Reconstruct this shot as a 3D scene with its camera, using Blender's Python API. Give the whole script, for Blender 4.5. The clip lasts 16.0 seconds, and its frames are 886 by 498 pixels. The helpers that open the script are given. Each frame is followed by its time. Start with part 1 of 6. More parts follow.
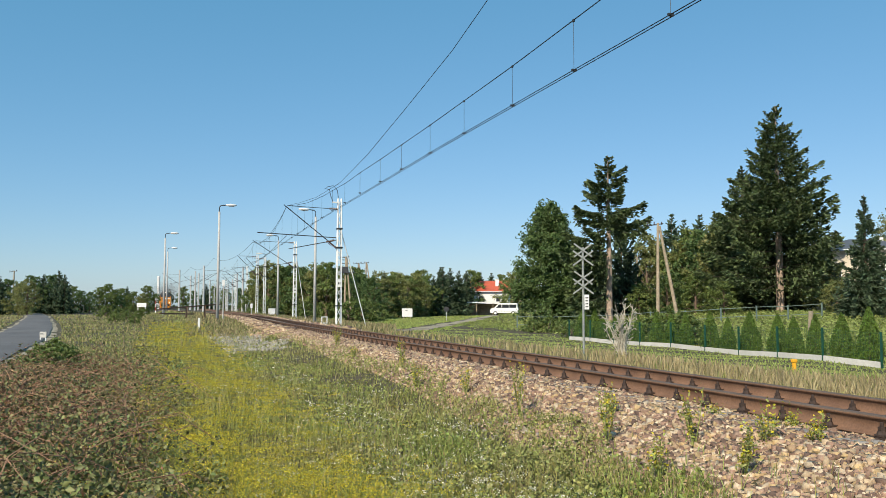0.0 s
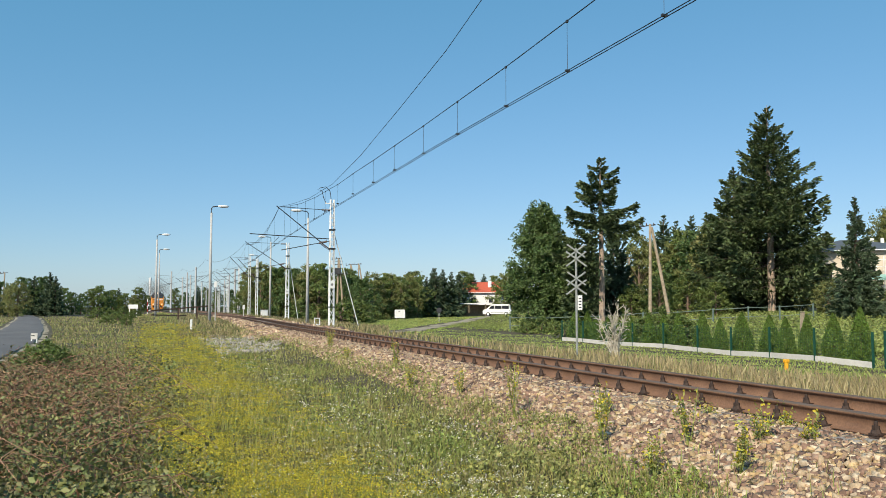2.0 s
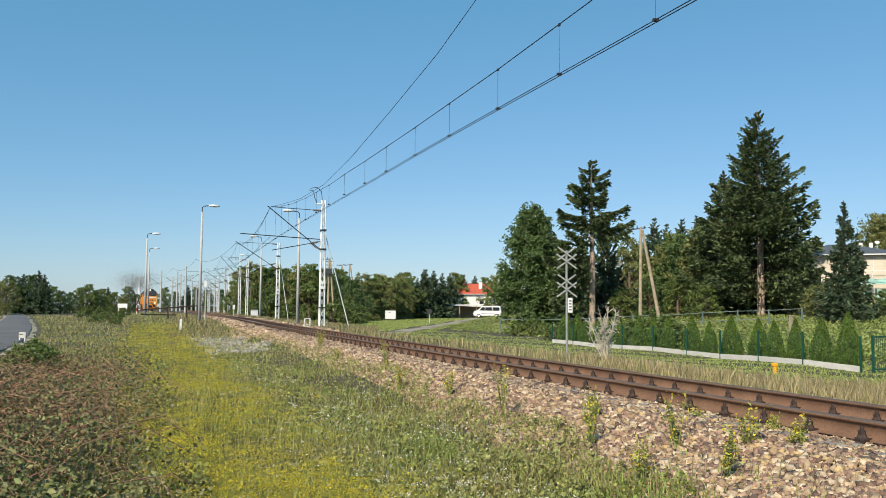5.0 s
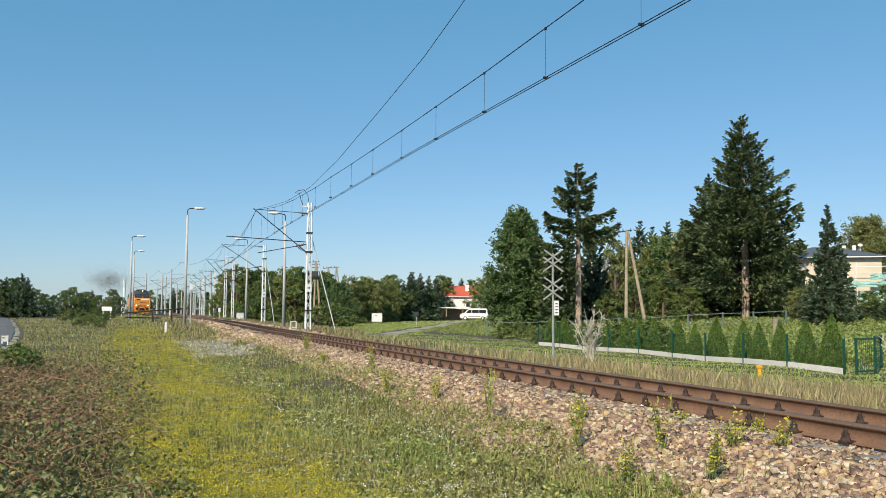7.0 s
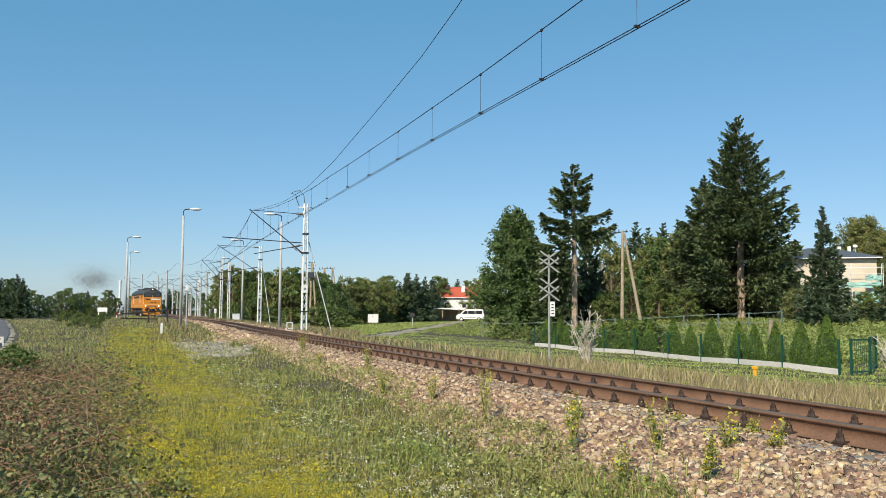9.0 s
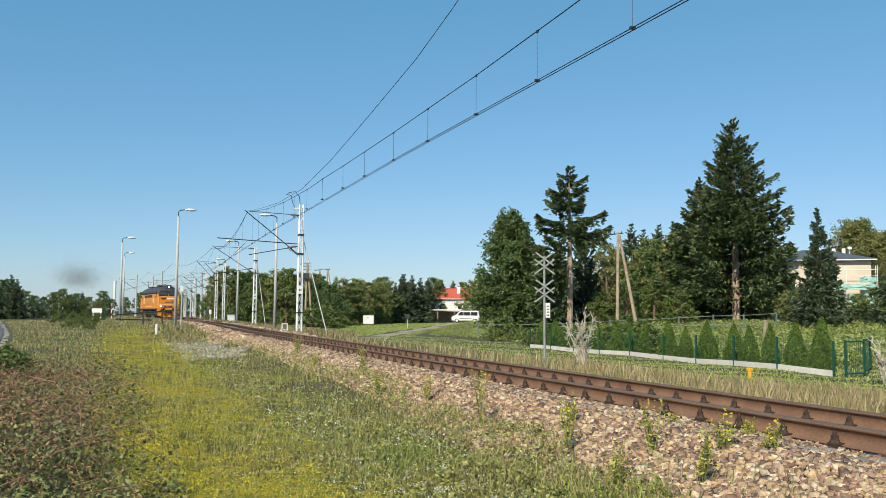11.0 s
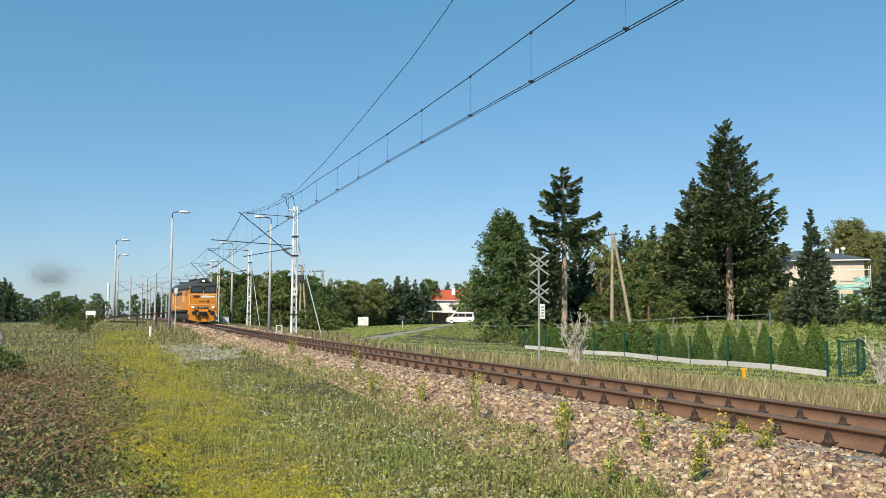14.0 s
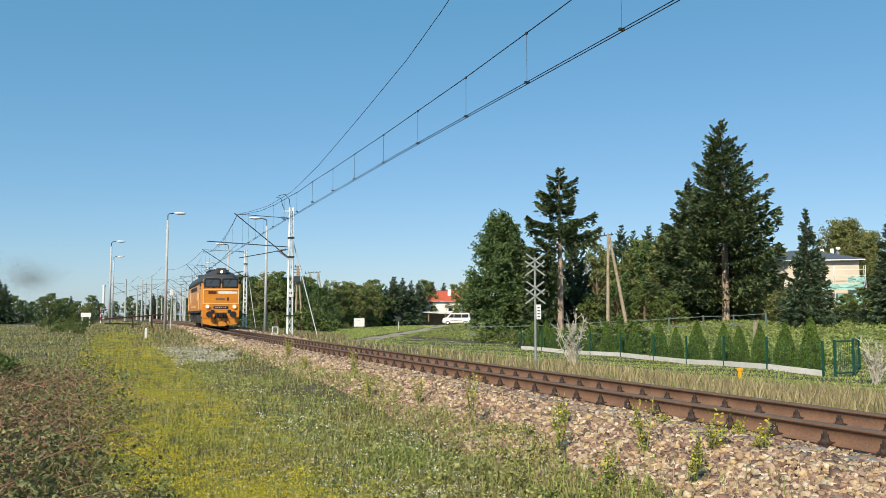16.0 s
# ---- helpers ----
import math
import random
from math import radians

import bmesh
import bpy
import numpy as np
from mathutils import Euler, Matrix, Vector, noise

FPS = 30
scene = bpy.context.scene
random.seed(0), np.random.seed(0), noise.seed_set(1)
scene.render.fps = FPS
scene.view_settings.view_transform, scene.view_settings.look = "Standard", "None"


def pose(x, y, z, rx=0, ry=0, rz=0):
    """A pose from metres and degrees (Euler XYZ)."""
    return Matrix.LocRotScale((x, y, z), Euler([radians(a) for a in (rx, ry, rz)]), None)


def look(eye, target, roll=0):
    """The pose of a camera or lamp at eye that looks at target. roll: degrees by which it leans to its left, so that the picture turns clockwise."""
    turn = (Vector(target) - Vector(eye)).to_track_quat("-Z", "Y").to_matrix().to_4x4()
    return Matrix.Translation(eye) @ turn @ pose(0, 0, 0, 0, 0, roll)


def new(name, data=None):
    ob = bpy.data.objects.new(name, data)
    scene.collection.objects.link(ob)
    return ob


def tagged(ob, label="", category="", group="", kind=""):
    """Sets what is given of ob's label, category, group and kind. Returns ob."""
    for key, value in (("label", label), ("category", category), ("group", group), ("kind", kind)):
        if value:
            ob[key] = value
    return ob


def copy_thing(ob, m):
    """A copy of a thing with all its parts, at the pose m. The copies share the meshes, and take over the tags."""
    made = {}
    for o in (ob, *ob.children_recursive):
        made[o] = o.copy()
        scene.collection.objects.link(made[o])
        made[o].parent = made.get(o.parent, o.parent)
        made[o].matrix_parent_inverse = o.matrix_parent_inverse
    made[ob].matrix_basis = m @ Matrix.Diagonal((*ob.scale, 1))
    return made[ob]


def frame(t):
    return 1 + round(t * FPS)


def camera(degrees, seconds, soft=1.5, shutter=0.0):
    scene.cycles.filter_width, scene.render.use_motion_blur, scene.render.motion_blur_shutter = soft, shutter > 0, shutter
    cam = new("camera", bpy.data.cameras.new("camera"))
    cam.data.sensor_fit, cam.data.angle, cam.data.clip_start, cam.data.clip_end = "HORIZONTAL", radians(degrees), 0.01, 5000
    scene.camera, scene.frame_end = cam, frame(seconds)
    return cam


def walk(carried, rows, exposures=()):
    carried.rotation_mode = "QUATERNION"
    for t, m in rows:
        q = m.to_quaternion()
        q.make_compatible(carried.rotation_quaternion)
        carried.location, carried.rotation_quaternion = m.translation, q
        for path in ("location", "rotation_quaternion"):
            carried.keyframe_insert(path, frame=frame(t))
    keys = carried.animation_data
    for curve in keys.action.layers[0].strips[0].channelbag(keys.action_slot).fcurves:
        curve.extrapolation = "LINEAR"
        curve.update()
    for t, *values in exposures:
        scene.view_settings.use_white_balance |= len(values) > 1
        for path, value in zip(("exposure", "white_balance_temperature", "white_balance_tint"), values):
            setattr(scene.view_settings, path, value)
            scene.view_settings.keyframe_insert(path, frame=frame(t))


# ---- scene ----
cam = camera(56.9, 16.0, 0.75)
# seconds, eye x y z, heading to the right of +y, tilt up, roll
PATH = [
    (0, 0.000, -0.000, 1.110, 18.87, 3.96, 0.07),
    (0.5, -0.011, 0.009, 1.099, 18.91, 4.02, -0.03),
    (1, -0.019, 0.003, 1.100, 19.16, 3.99, -0.02),
    (1.5, -0.018, 0.015, 1.104, 19.38, 4.10, -0.02),
    (2, -0.022, 0.015, 1.097, 19.40, 4.05, -0.01),
    (2.5, -0.021, 0.013, 1.098, 19.42, 4.09, 0.03),
    (3, -0.030, 0.005, 1.101, 19.52, 4.11, 0.12),
    (3.5, -0.035, 0.002, 1.102, 19.58, 4.12, 0.20),
    (4, -0.021, 0.004, 1.100, 19.70, 4.12, 0.32),
    (6.5, -0.016, 0.004, 1.122, 20.72, 4.25, 0.29),
    (7, -0.017, 0.004, 1.120, 20.96, 4.32, 0.32),
    (7.5, -0.024, -0.002, 1.120, 21.06, 4.33, 0.32),
    (8, -0.023, -0.001, 1.120, 21.11, 4.33, 0.31),
    (8.5, -0.022, -0.000, 1.120, 21.17, 4.33, 0.29),
    (9, -0.027, -0.016, 1.124, 21.23, 4.38, 0.31),
    (11.5, -0.014, 0.002, 1.121, 21.62, 4.49, 0.39),
    (12, -0.019, -0.010, 1.121, 21.69, 4.50, 0.39),
    (12.5, -0.015, -0.009, 1.121, 21.75, 4.51, 0.39),
    (13, -0.015, -0.006, 1.120, 21.82, 4.56, 0.36),
    (13.5, -0.009, 0.003, 1.114, 21.90, 4.56, 0.31),
    (14, -0.011, 0.001, 1.115, 21.92, 4.58, 0.21),
    (14.5, -0.005, 0.008, 1.117, 22.04, 4.62, 0.15),
    (15, -0.013, 0.006, 1.119, 22.09, 4.63, 0.15),
    (15.5, -0.010, 0.005, 1.120, 22.14, 4.61, 0.12),
    (16, -0.014, 0.011, 1.117, 22.21, 4.64, 0.04),]


def eye_pose(x, y, z, heading, tilt, roll):
    h, p = radians(heading), radians(tilt)
    way = Vector((math.sin(h) * math.cos(p), math.cos(h) * math.cos(p), math.sin(p)))
    return look(Vector((x, y, z)), Vector((x, y, z)) + way * 10, roll)


walk(cam, [(r[0], eye_pose(*r[1:])) for r in PATH])

# ---- light ----
SUN_DIR = Vector((-0.76, -0.70, 0.80)).normalized()
world = bpy.data.worlds.new("sky_world")
scene.world = world
world.use_nodes = True
wn = world.node_tree.nodes
sky = wn.new("ShaderNodeTexSky")
sky.sky_type = "NISHITA"
sky.sun_disc = False
sky.sun_elevation = math.asin(SUN_DIR.z)
sky.sun_rotation = math.atan2(SUN_DIR.x, SUN_DIR.y)
sky.altitude = 200
sky.air_density = 1.0
sky.dust_density = 0.45
sky.ozone_density = 1.2
wn["Background"].inputs[1].default_value = 0.115
tint = wn.new("ShaderNodeMix")
tint.data_type, tint.blend_type = "RGBA", "MULTIPLY"
tint.inputs[0].default_value, tint.inputs[7].default_value = 1.0, (0.875, 0.815, 0.935, 1)
world.node_tree.links.new(sky.outputs[0], tint.inputs[6])
even = wn.new("ShaderNodeMix")
even.data_type = "RGBA"
even.inputs[0].default_value, even.inputs[7].default_value = 0.3, (0.45, 5.3, 8.2, 1)
world.node_tree.links.new(tint.outputs[2], even.inputs[6])
world.node_tree.links.new(even.outputs[2], wn["Background"].inputs[0])
sun_data = bpy.data.lights.new("sun", "SUN")
sun_data.energy, sun_data.angle, sun_data.color = 5.3, radians(0.5), (1.0, 0.89, 0.71)
sun = new("sun", sun_data)
sun.matrix_world = look(SUN_DIR * 100, (0, 0, 0))
scene.view_settings.exposure = 0.0


# ---- materials ----
def material(name, colour, rough=0.7, metal=0.0, vary=0.25, scale=6.0, fine=60.0, bump=0.0, other=None, island=0.0, spread=0.0, object_random=0.0, coords="Object"):
    """Principled surface: two noises blend the colour towards `other`, a per-piece random shifts its value."""
    m = bpy.data.materials.new(name)
    m.use_nodes = True
    n, l = m.node_tree.nodes, m.node_tree.links
    b = n["Principled BSDF"]
    b.inputs["Roughness"].default_value, b.inputs["Metallic"].default_value = rough, metal
    tc = n.new("ShaderNodeTexCoord")
    a = n.new("ShaderNodeTexNoise")
    a.inputs["Scale"].default_value, a.inputs["Detail"].default_value = scale, 5
    c = n.new("ShaderNodeTexNoise")
    c.inputs["Scale"].default_value, c.inputs["Detail"].default_value = fine, 3
    for t in (a, c):
        l.new(tc.outputs[coords], t.inputs["Vector"])
    ramp = n.new("ShaderNodeMapRange")
    ramp.inputs[1].default_value, ramp.inputs[2].default_value = 0.35, 0.68
    l.new(a.outputs["Fac"], ramp.inputs[0])
    mix = n.new("ShaderNodeMix")
    mix.data_type = "RGBA"
    dark = other or tuple(v * (1 - vary) for v in colour)
    mix.inputs[6].default_value, mix.inputs[7].default_value = (*colour, 1), (*dark, 1)
    l.new(ramp.outputs[0], mix.inputs[0])
    last = mix.outputs[2]
    hsv = n.new("ShaderNodeHueSaturation")
    val = n.new("ShaderNodeMapRange")
    val.inputs[1].default_value, val.inputs[2].default_value = 0.3, 0.7
    val.inputs[3].default_value, val.inputs[4].default_value = 1 - vary * 0.6, 1 + vary * 0.6
    l.new(c.outputs["Fac"], val.inputs[0])
    value = val.outputs[0]
    if island or object_random:
        if island:
            src, amount = n.new("ShaderNodeNewGeometry").outputs["Random Per Island"], island
        else:
            src, amount = n.new("ShaderNodeObjectInfo").outputs["Random"], object_random
        r = n.new("ShaderNodeMapRange")
        r.inputs[3].default_value, r.inputs[4].default_value = 1 - amount, 1 + amount
        l.new(src, r.inputs[0])
        mul = n.new("ShaderNodeMath")
        mul.operation = "MULTIPLY"
        l.new(value, mul.inputs[0]), l.new(r.outputs[0], mul.inputs[1])
        value = mul.outputs[0]
        if spread:
            h = n.new("ShaderNodeMapRange")
            h.inputs[3].default_value, h.inputs[4].default_value = 0.5 - spread, 0.5 + spread
            w = n.new("ShaderNodeTexWhiteNoise")
            w.noise_dimensions = "1D"
            l.new(src, w.inputs["W"]), l.new(w.outputs["Value"], h.inputs[0]), l.new(h.outputs[0], hsv.inputs["Hue"])
    l.new(value, hsv.inputs["Value"]), l.new(last, hsv.inputs["Color"])
    l.new(hsv.outputs["Color"], b.inputs["Base Color"])
    if bump:
        bp = n.new("ShaderNodeBump")
        bp.inputs["Strength"].default_value, bp.inputs["Distance"].default_value = min(1, bump * 10), bump
        l.new(c.outputs["Fac"], bp.inputs["Height"]), l.new(bp.outputs[0], b.inputs["Normal"])
    return m


def leafy(name, colour, other, island=0.35, spread=0.02, rough=0.6, through_light=0.25):
    m = material(name, colour, rough, vary=0.3, scale=0.6, fine=8, other=other, island=island, spread=spread)
    n, l = m.node_tree.nodes, m.node_tree.links
    b, out = n["Principled BSDF"], n["Material Output"]
    t = n.new("ShaderNodeBsdfTranslucent")
    src = b.inputs["Base Color"].links[0].from_socket
    l.new(src, t.inputs["Color"])
    mx = n.new("ShaderNodeMixShader")
    mx.inputs[0].default_value = through_light
    l.new(b.outputs[0], mx.inputs[1]), l.new(t.outputs[0], mx.inputs[2]), l.new(mx.outputs[0], out.inputs["Surface"])
    return m


def crushed_stone(name, palette, single=False):
    """Each stone takes one colour of a palette, with grain and dust over it."""
    m = material(name, palette[0], 0.92, vary=0.3, scale=14, fine=70, island=0 if single else 0.22, object_random=0.22 if single else 0.0, bump=0.004)
    n, l = m.node_tree.nodes, m.node_tree.links
    src = n.new("ShaderNodeObjectInfo").outputs["Random"] if single else n.new("ShaderNodeNewGeometry").outputs["Random Per Island"]
    w = n.new("ShaderNodeTexWhiteNoise")
    w.noise_dimensions = "1D"
    ramp = n.new("ShaderNodeValToRGB")
    ramp.color_ramp.interpolation = "CONSTANT"
    for i, c in enumerate(palette):
        e = ramp.color_ramp.elements[i] if i < 2 else ramp.color_ramp.elements.new(i / len(palette))
        e.position, e.color = i / len(palette), (*c, 1)
    l.new(src, w.inputs["W"]), l.new(w.outputs["Value"], ramp.inputs[0])
    hsv = n["Principled BSDF"].inputs["Base Color"].links[0].from_node
    old = hsv.inputs["Color"].links[0].from_node
    old.inputs[6].default_value, old.inputs[7].default_value = (1, 1, 1, 1), (0.72, 0.68, 0.66, 1)
    dust = n.new("ShaderNodeMix")
    dust.data_type, dust.blend_type = "RGBA", "MULTIPLY"
    dust.inputs[0].default_value = 1.0
    l.new(old.outputs[2], dust.inputs[6]), l.new(ramp.outputs[0], dust.inputs[7]), l.new(dust.outputs[2], hsv.inputs["Color"])
    return m


STONES = ((0.52, 0.40, 0.26), (0.42, 0.30, 0.19), (0.60, 0.49, 0.35), (0.33, 0.21, 0.15), (0.22, 0.14, 0.10), (0.47, 0.34, 0.18), (0.37, 0.25, 0.18), (0.15, 0.10, 0.08))


def glow(name, colour, strength):
    m = bpy.data.materials.new(name)
    m.use_nodes = True
    b = m.node_tree.nodes["Principled BSDF"]
    b.inputs["Base Color"].default_value = (*colour, 1)
    b.inputs["Emission Color"].default_value, b.inputs["Emission Strength"].default_value = (*colour, 1), strength
    return m


M = dict(
    # soil colour lowered to deepen the shade seen between the plants
    soil=material("dry_soil_and_turf", (0.066, 0.056, 0.024), 0.95, vary=0.45, scale=0.5, fine=9, bump=0.03, other=(0.09, 0.075, 0.045), coords="Object"),
    asphalt=material("worn_asphalt", (0.135, 0.13, 0.13), 0.95, vary=0.25, scale=0.35, fine=14),
    gravel=material("sandy_gravel", (0.36, 0.31, 0.22), 0.95, vary=0.3, scale=1.0, fine=25, bump=0.01),
    # bed coloured darker than its stones, painting shade into the gaps between them
    ballast_bed=material("ballast_bed", (0.16, 0.12, 0.09), 0.95, vary=0.7, scale=9.0, fine=22, bump=0.06, other=(0.07, 0.052, 0.04)),
    stone=crushed_stone("ballast_stone", STONES),
    single_stone=crushed_stone("ballast_stone_single", STONES, True),
    pale_stone=material("pale_gravel_stone", (0.40, 0.37, 0.32), 0.9, vary=0.3, scale=2.0, fine=30, island=0.3),
    rust=material("rusty_rail_steel", (0.235, 0.13, 0.078), 0.7, 0.1, vary=0.35, scale=2.0, fine=50, bump=0.002, other=(0.165, 0.088, 0.054)),
    bright_rail=material("worn_rail_head", (0.135, 0.098, 0.078), 0.75, 0.1, vary=0.2, scale=3, fine=60),
    clip=material("rusty_fastening", (0.07, 0.045, 0.035), 0.7, 0.3, vary=0.4, scale=20, fine=80),
    sleeper=material("weathered_concrete_sleeper", (0.30, 0.27, 0.24), 0.9, vary=0.35, scale=5, fine=40, bump=0.004, object_random=0.15),
    galv=material("painted_mast_steel", (0.84, 0.85, 0.84), 0.5, 0.1, vary=0.2, scale=1.5, fine=20, other=(0.70, 0.70, 0.68)),
    concrete=material("pale_concrete_post", (0.50, 0.50, 0.49), 0.85, vary=0.2, scale=1.5, fine=30, bump=0.003),
    dark_steel=material("dark_steel", (0.06, 0.062, 0.066), 0.5, 0.5, vary=0.3, scale=4, fine=30),
    wire=material("weathered_copper_wire", (0.035, 0.04, 0.045), 0.55, 0.6, vary=0.2, scale=2, fine=20),
    insulator=material("brown_glazed_insulator", (0.09, 0.05, 0.035), 0.25, vary=0.2, scale=8, fine=40),
    white=material("white_paint", (0.80, 0.80, 0.78), 0.5, vary=0.1, scale=3, fine=40),
    sign_back=material("grey_sign_back", (0.30, 0.32, 0.30), 0.6, vary=0.2, scale=4, fine=30),
    red=material("red_paint", (0.55, 0.03, 0.025), 0.5, vary=0.15, scale=3, fine=40),
    yellow=material("yellow_paint", (0.85, 0.42, 0.02), 0.5, vary=0.12, scale=5, fine=40),
    black=material("black_paint", (0.018, 0.018, 0.02), 0.5, vary=0.2, scale=4, fine=40),
    wood=material("weathered_pole_wood", (0.42, 0.34, 0.24), 0.85, vary=0.35, scale=3, fine=25, bump=0.004),
    bark=material("spruce_bark", (0.20, 0.14, 0.10), 0.95, vary=0.4, scale=3, fine=25, bump=0.02),
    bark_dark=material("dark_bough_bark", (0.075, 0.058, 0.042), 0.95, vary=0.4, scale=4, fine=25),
    bark_red=material("pale_red_bark", (0.46, 0.35, 0.27), 0.95, vary=0.4, scale=2, fine=20, bump=0.02),
    plaster=material("cream_plaster", (0.66, 0.58, 0.46), 0.9, vary=0.1, scale=0.8, fine=20),
    plaster_white=material("white_plaster", (0.80, 0.79, 0.76), 0.9, vary=0.06, scale=0.8, fine=20),
    roof_dark=material("dark_grey_roof_tile", (0.10, 0.11, 0.125), 0.6, vary=0.2, scale=2, fine=20),
    roof_red=material("red_roof_tile", (0.55, 0.11, 0.055), 0.7, vary=0.2, scale=2, fine=20),
    net=material("green_scaffold_net", (0.34, 0.60, 0.54), 0.8, vary=0.3, scale=1.2, fine=12),
    fence_green=material("dark_green_fence_paint", (0.012, 0.075, 0.045), 0.5, vary=0.2, scale=4, fine=30),
    fence_grey=material("grey_green_fence_paint", (0.16, 0.22, 0.19), 0.6, vary=0.2, scale=4, fine=30),
    plinth=material("pale_concrete_plinth", (0.62, 0.60, 0.55), 0.85, vary=0.15, scale=2, fine=25, object_random=0.1),
    grass=leafy("meadow_grass", (0.225, 0.265, 0.06), (0.29, 0.27, 0.09), island=0.5, spread=0.03, through_light=0.12),
    dry=leafy("dry_grass", (0.42, 0.335, 0.175), (0.32, 0.26, 0.125), island=0.35, spread=0.015),
    yellow_bloom=leafy("yellow_umbel_flowers", (0.52, 0.425, 0.024), (0.40, 0.36, 0.028), island=0.45, spread=0.02, through_light=0.12),
    white_bloom=leafy("white_small_flowers", (0.76, 0.74, 0.60), (0.62, 0.60, 0.46), island=0.2),
    bramble=leafy("dull_bramble_leaves", (0.13, 0.17, 0.048), (0.20, 0.16, 0.07), island=0.6, spread=0.035, through_light=0.12),
    brown_leaf=leafy("withered_brown_stems", (0.20, 0.094, 0.05), (0.30, 0.19, 0.10), island=0.65, spread=0.02, through_light=0.1),
    crop=leafy("beet_leaves", (0.24, 0.30, 0.075), (0.30, 0.34, 0.10), island=0.4, spread=0.015),
    lawn=leafy("short_lawn_grass", (0.28, 0.36, 0.085), (0.33, 0.37, 0.11), island=0.35, spread=0.02),
    spruce=leafy("dark_spruce_needles", (0.115, 0.155, 0.055), (0.085, 0.125, 0.048), island=0.5, spread=0.012, through_light=0.12),
    blue_spruce=leafy("blue_grey_spruce_needles", (0.10, 0.145, 0.075), (0.075, 0.12, 0.06), island=0.35, spread=0.015, through_light=0.12),
    thuja=leafy("bright_thuja_foliage", (0.135, 0.21, 0.03), (0.08, 0.145, 0.026), island=0.5, spread=0.015),
    leaf=leafy("green_tree_leaves", (0.13, 0.185, 0.045), (0.17, 0.21, 0.055), island=0.4, spread=0.02),
    dark_leaf=leafy("dark_green_tree_leaves", (0.085, 0.145, 0.04), (0.11, 0.165, 0.05), island=0.4, spread=0.015),
    olive_leaf=leafy("olive_tree_leaves", (0.19, 0.215, 0.065), (0.23, 0.23, 0.075), island=0.35, spread=0.02),
    glass=material("dark_window_glass", (0.02, 0.024, 0.03), 0.08, vary=0.1, scale=1, fine=5),
    loco=material("orange_locomotive_paint", (0.70, 0.265, 0.022), 0.38, vary=0.18, scale=1.2, fine=14, other=(0.58, 0.205, 0.022)),
    loco_light=material("pale_orange_trim_paint", (0.85, 0.58, 0.28), 0.45, vary=0.1, scale=2, fine=20),
    loco_roof=material("dark_grey_roof_paint", (0.055, 0.055, 0.058), 0.55, vary=0.3, scale=1.5, fine=16),
    loco_glass=material("locomotive_window_glass", (0.05, 0.065, 0.08), 0.05, vary=0.1, scale=1, fine=5),
    loco_dirty=material("grimy_orange_paint", (0.40, 0.17, 0.035), 0.6, vary=0.45, scale=2.5, fine=14, other=(0.16, 0.085, 0.04)),
    badge=material("dark_red_badge", (0.10, 0.02, 0.02), 0.45, vary=0.2, scale=6, fine=30),
    wheel=material("grimy_running_gear", (0.05, 0.045, 0.042), 0.7, vary=0.4, scale=3, fine=20),
    lamp_on=glow("lit_headlamp", (1.0, 0.86, 0.62), 1.6),
    smoke=material("exhaust_soot", (0.23, 0.215, 0.20), 0.95, vary=0.2, scale=1, fine=6, island=0.2),
    cane=material("dead_bramble_cane", (0.36, 0.22, 0.13), 0.85, vary=0.4, scale=2, fine=20, island=0.5, other=(0.20, 0.095, 0.06)),
    twig=material("grey_white_twigs", (0.55, 0.50, 0.40), 0.9, vary=0.35, scale=5, fine=30),
)


# ---- mesh helpers ----
def part(name, bm, mat, parent=None, label="", smooth=False):
    data = bpy.data.meshes.new(name)
    bm.to_mesh(data)
    bm.free()
    if smooth:
        data.polygons.foreach_set("use_smooth", [True] * len(data.polygons))
    data.materials.append(mat)
    ob = new(name, data)
    ob.parent = parent
    return tagged(ob, label)


def empty(name, m=None, label="", category="", group="", kind=""):
    ob = new(name)
    ob.empty_display_size = 0.2
    if m is not None:
        ob.matrix_basis = m
    return tagged(ob, label, category, group, kind)


def raw(name, verts, faces, mat, parent=None, smooth=False):
    """One mesh from arrays: faces all of one size."""
    verts, faces = np.asarray(verts, np.float32), np.asarray(faces, np.int32)
    data = bpy.data.meshes.new(name)
    k = faces.shape[1]
    data.vertices.add(len(verts)), data.loops.add(faces.size), data.polygons.add(len(faces))
    data.vertices.foreach_set("co", verts.ravel())
    data.loops.foreach_set("vertex_index", faces.ravel())
    data.polygons.foreach_set("loop_start", np.arange(0, faces.size, k, dtype=np.int32))
    if smooth:
        data.polygons.foreach_set("use_smooth", np.ones(len(faces), bool))
    data.update(calc_edges=True)
    data.validate()
    data.materials.append(mat)
    ob = new(name, data)
    ob.parent = parent
    return ob


def box(bm, x0, y0, z0, x1, y1, z1, bevel=0.0, m=None):
    made = bmesh.ops.create_cube(bm, size=1)["verts"]
    bmesh.ops.scale(bm, vec=(x1 - x0, y1 - y0, z1 - z0), verts=made)
    bmesh.ops.translate(bm, vec=((x0 + x1) / 2, (y0 + y1) / 2, (z0 + z1) / 2), verts=made)
    if bevel:
        edges = list({e for v in made for e in v.link_edges})
        made = bmesh.ops.bevel(bm, geom=edges, offset=bevel, segments=2, affect="EDGES", profile=0.5)["verts"]
        made = list({v for v in made})
    if m is not None:
        bmesh.ops.transform(bm, matrix=m, verts=made)
    return bm


def cube(x0, y0, z0, x1, y1, z1, bevel=0.0):
    return box(bmesh.new(), x0, y0, z0, x1, y1, z1, bevel)


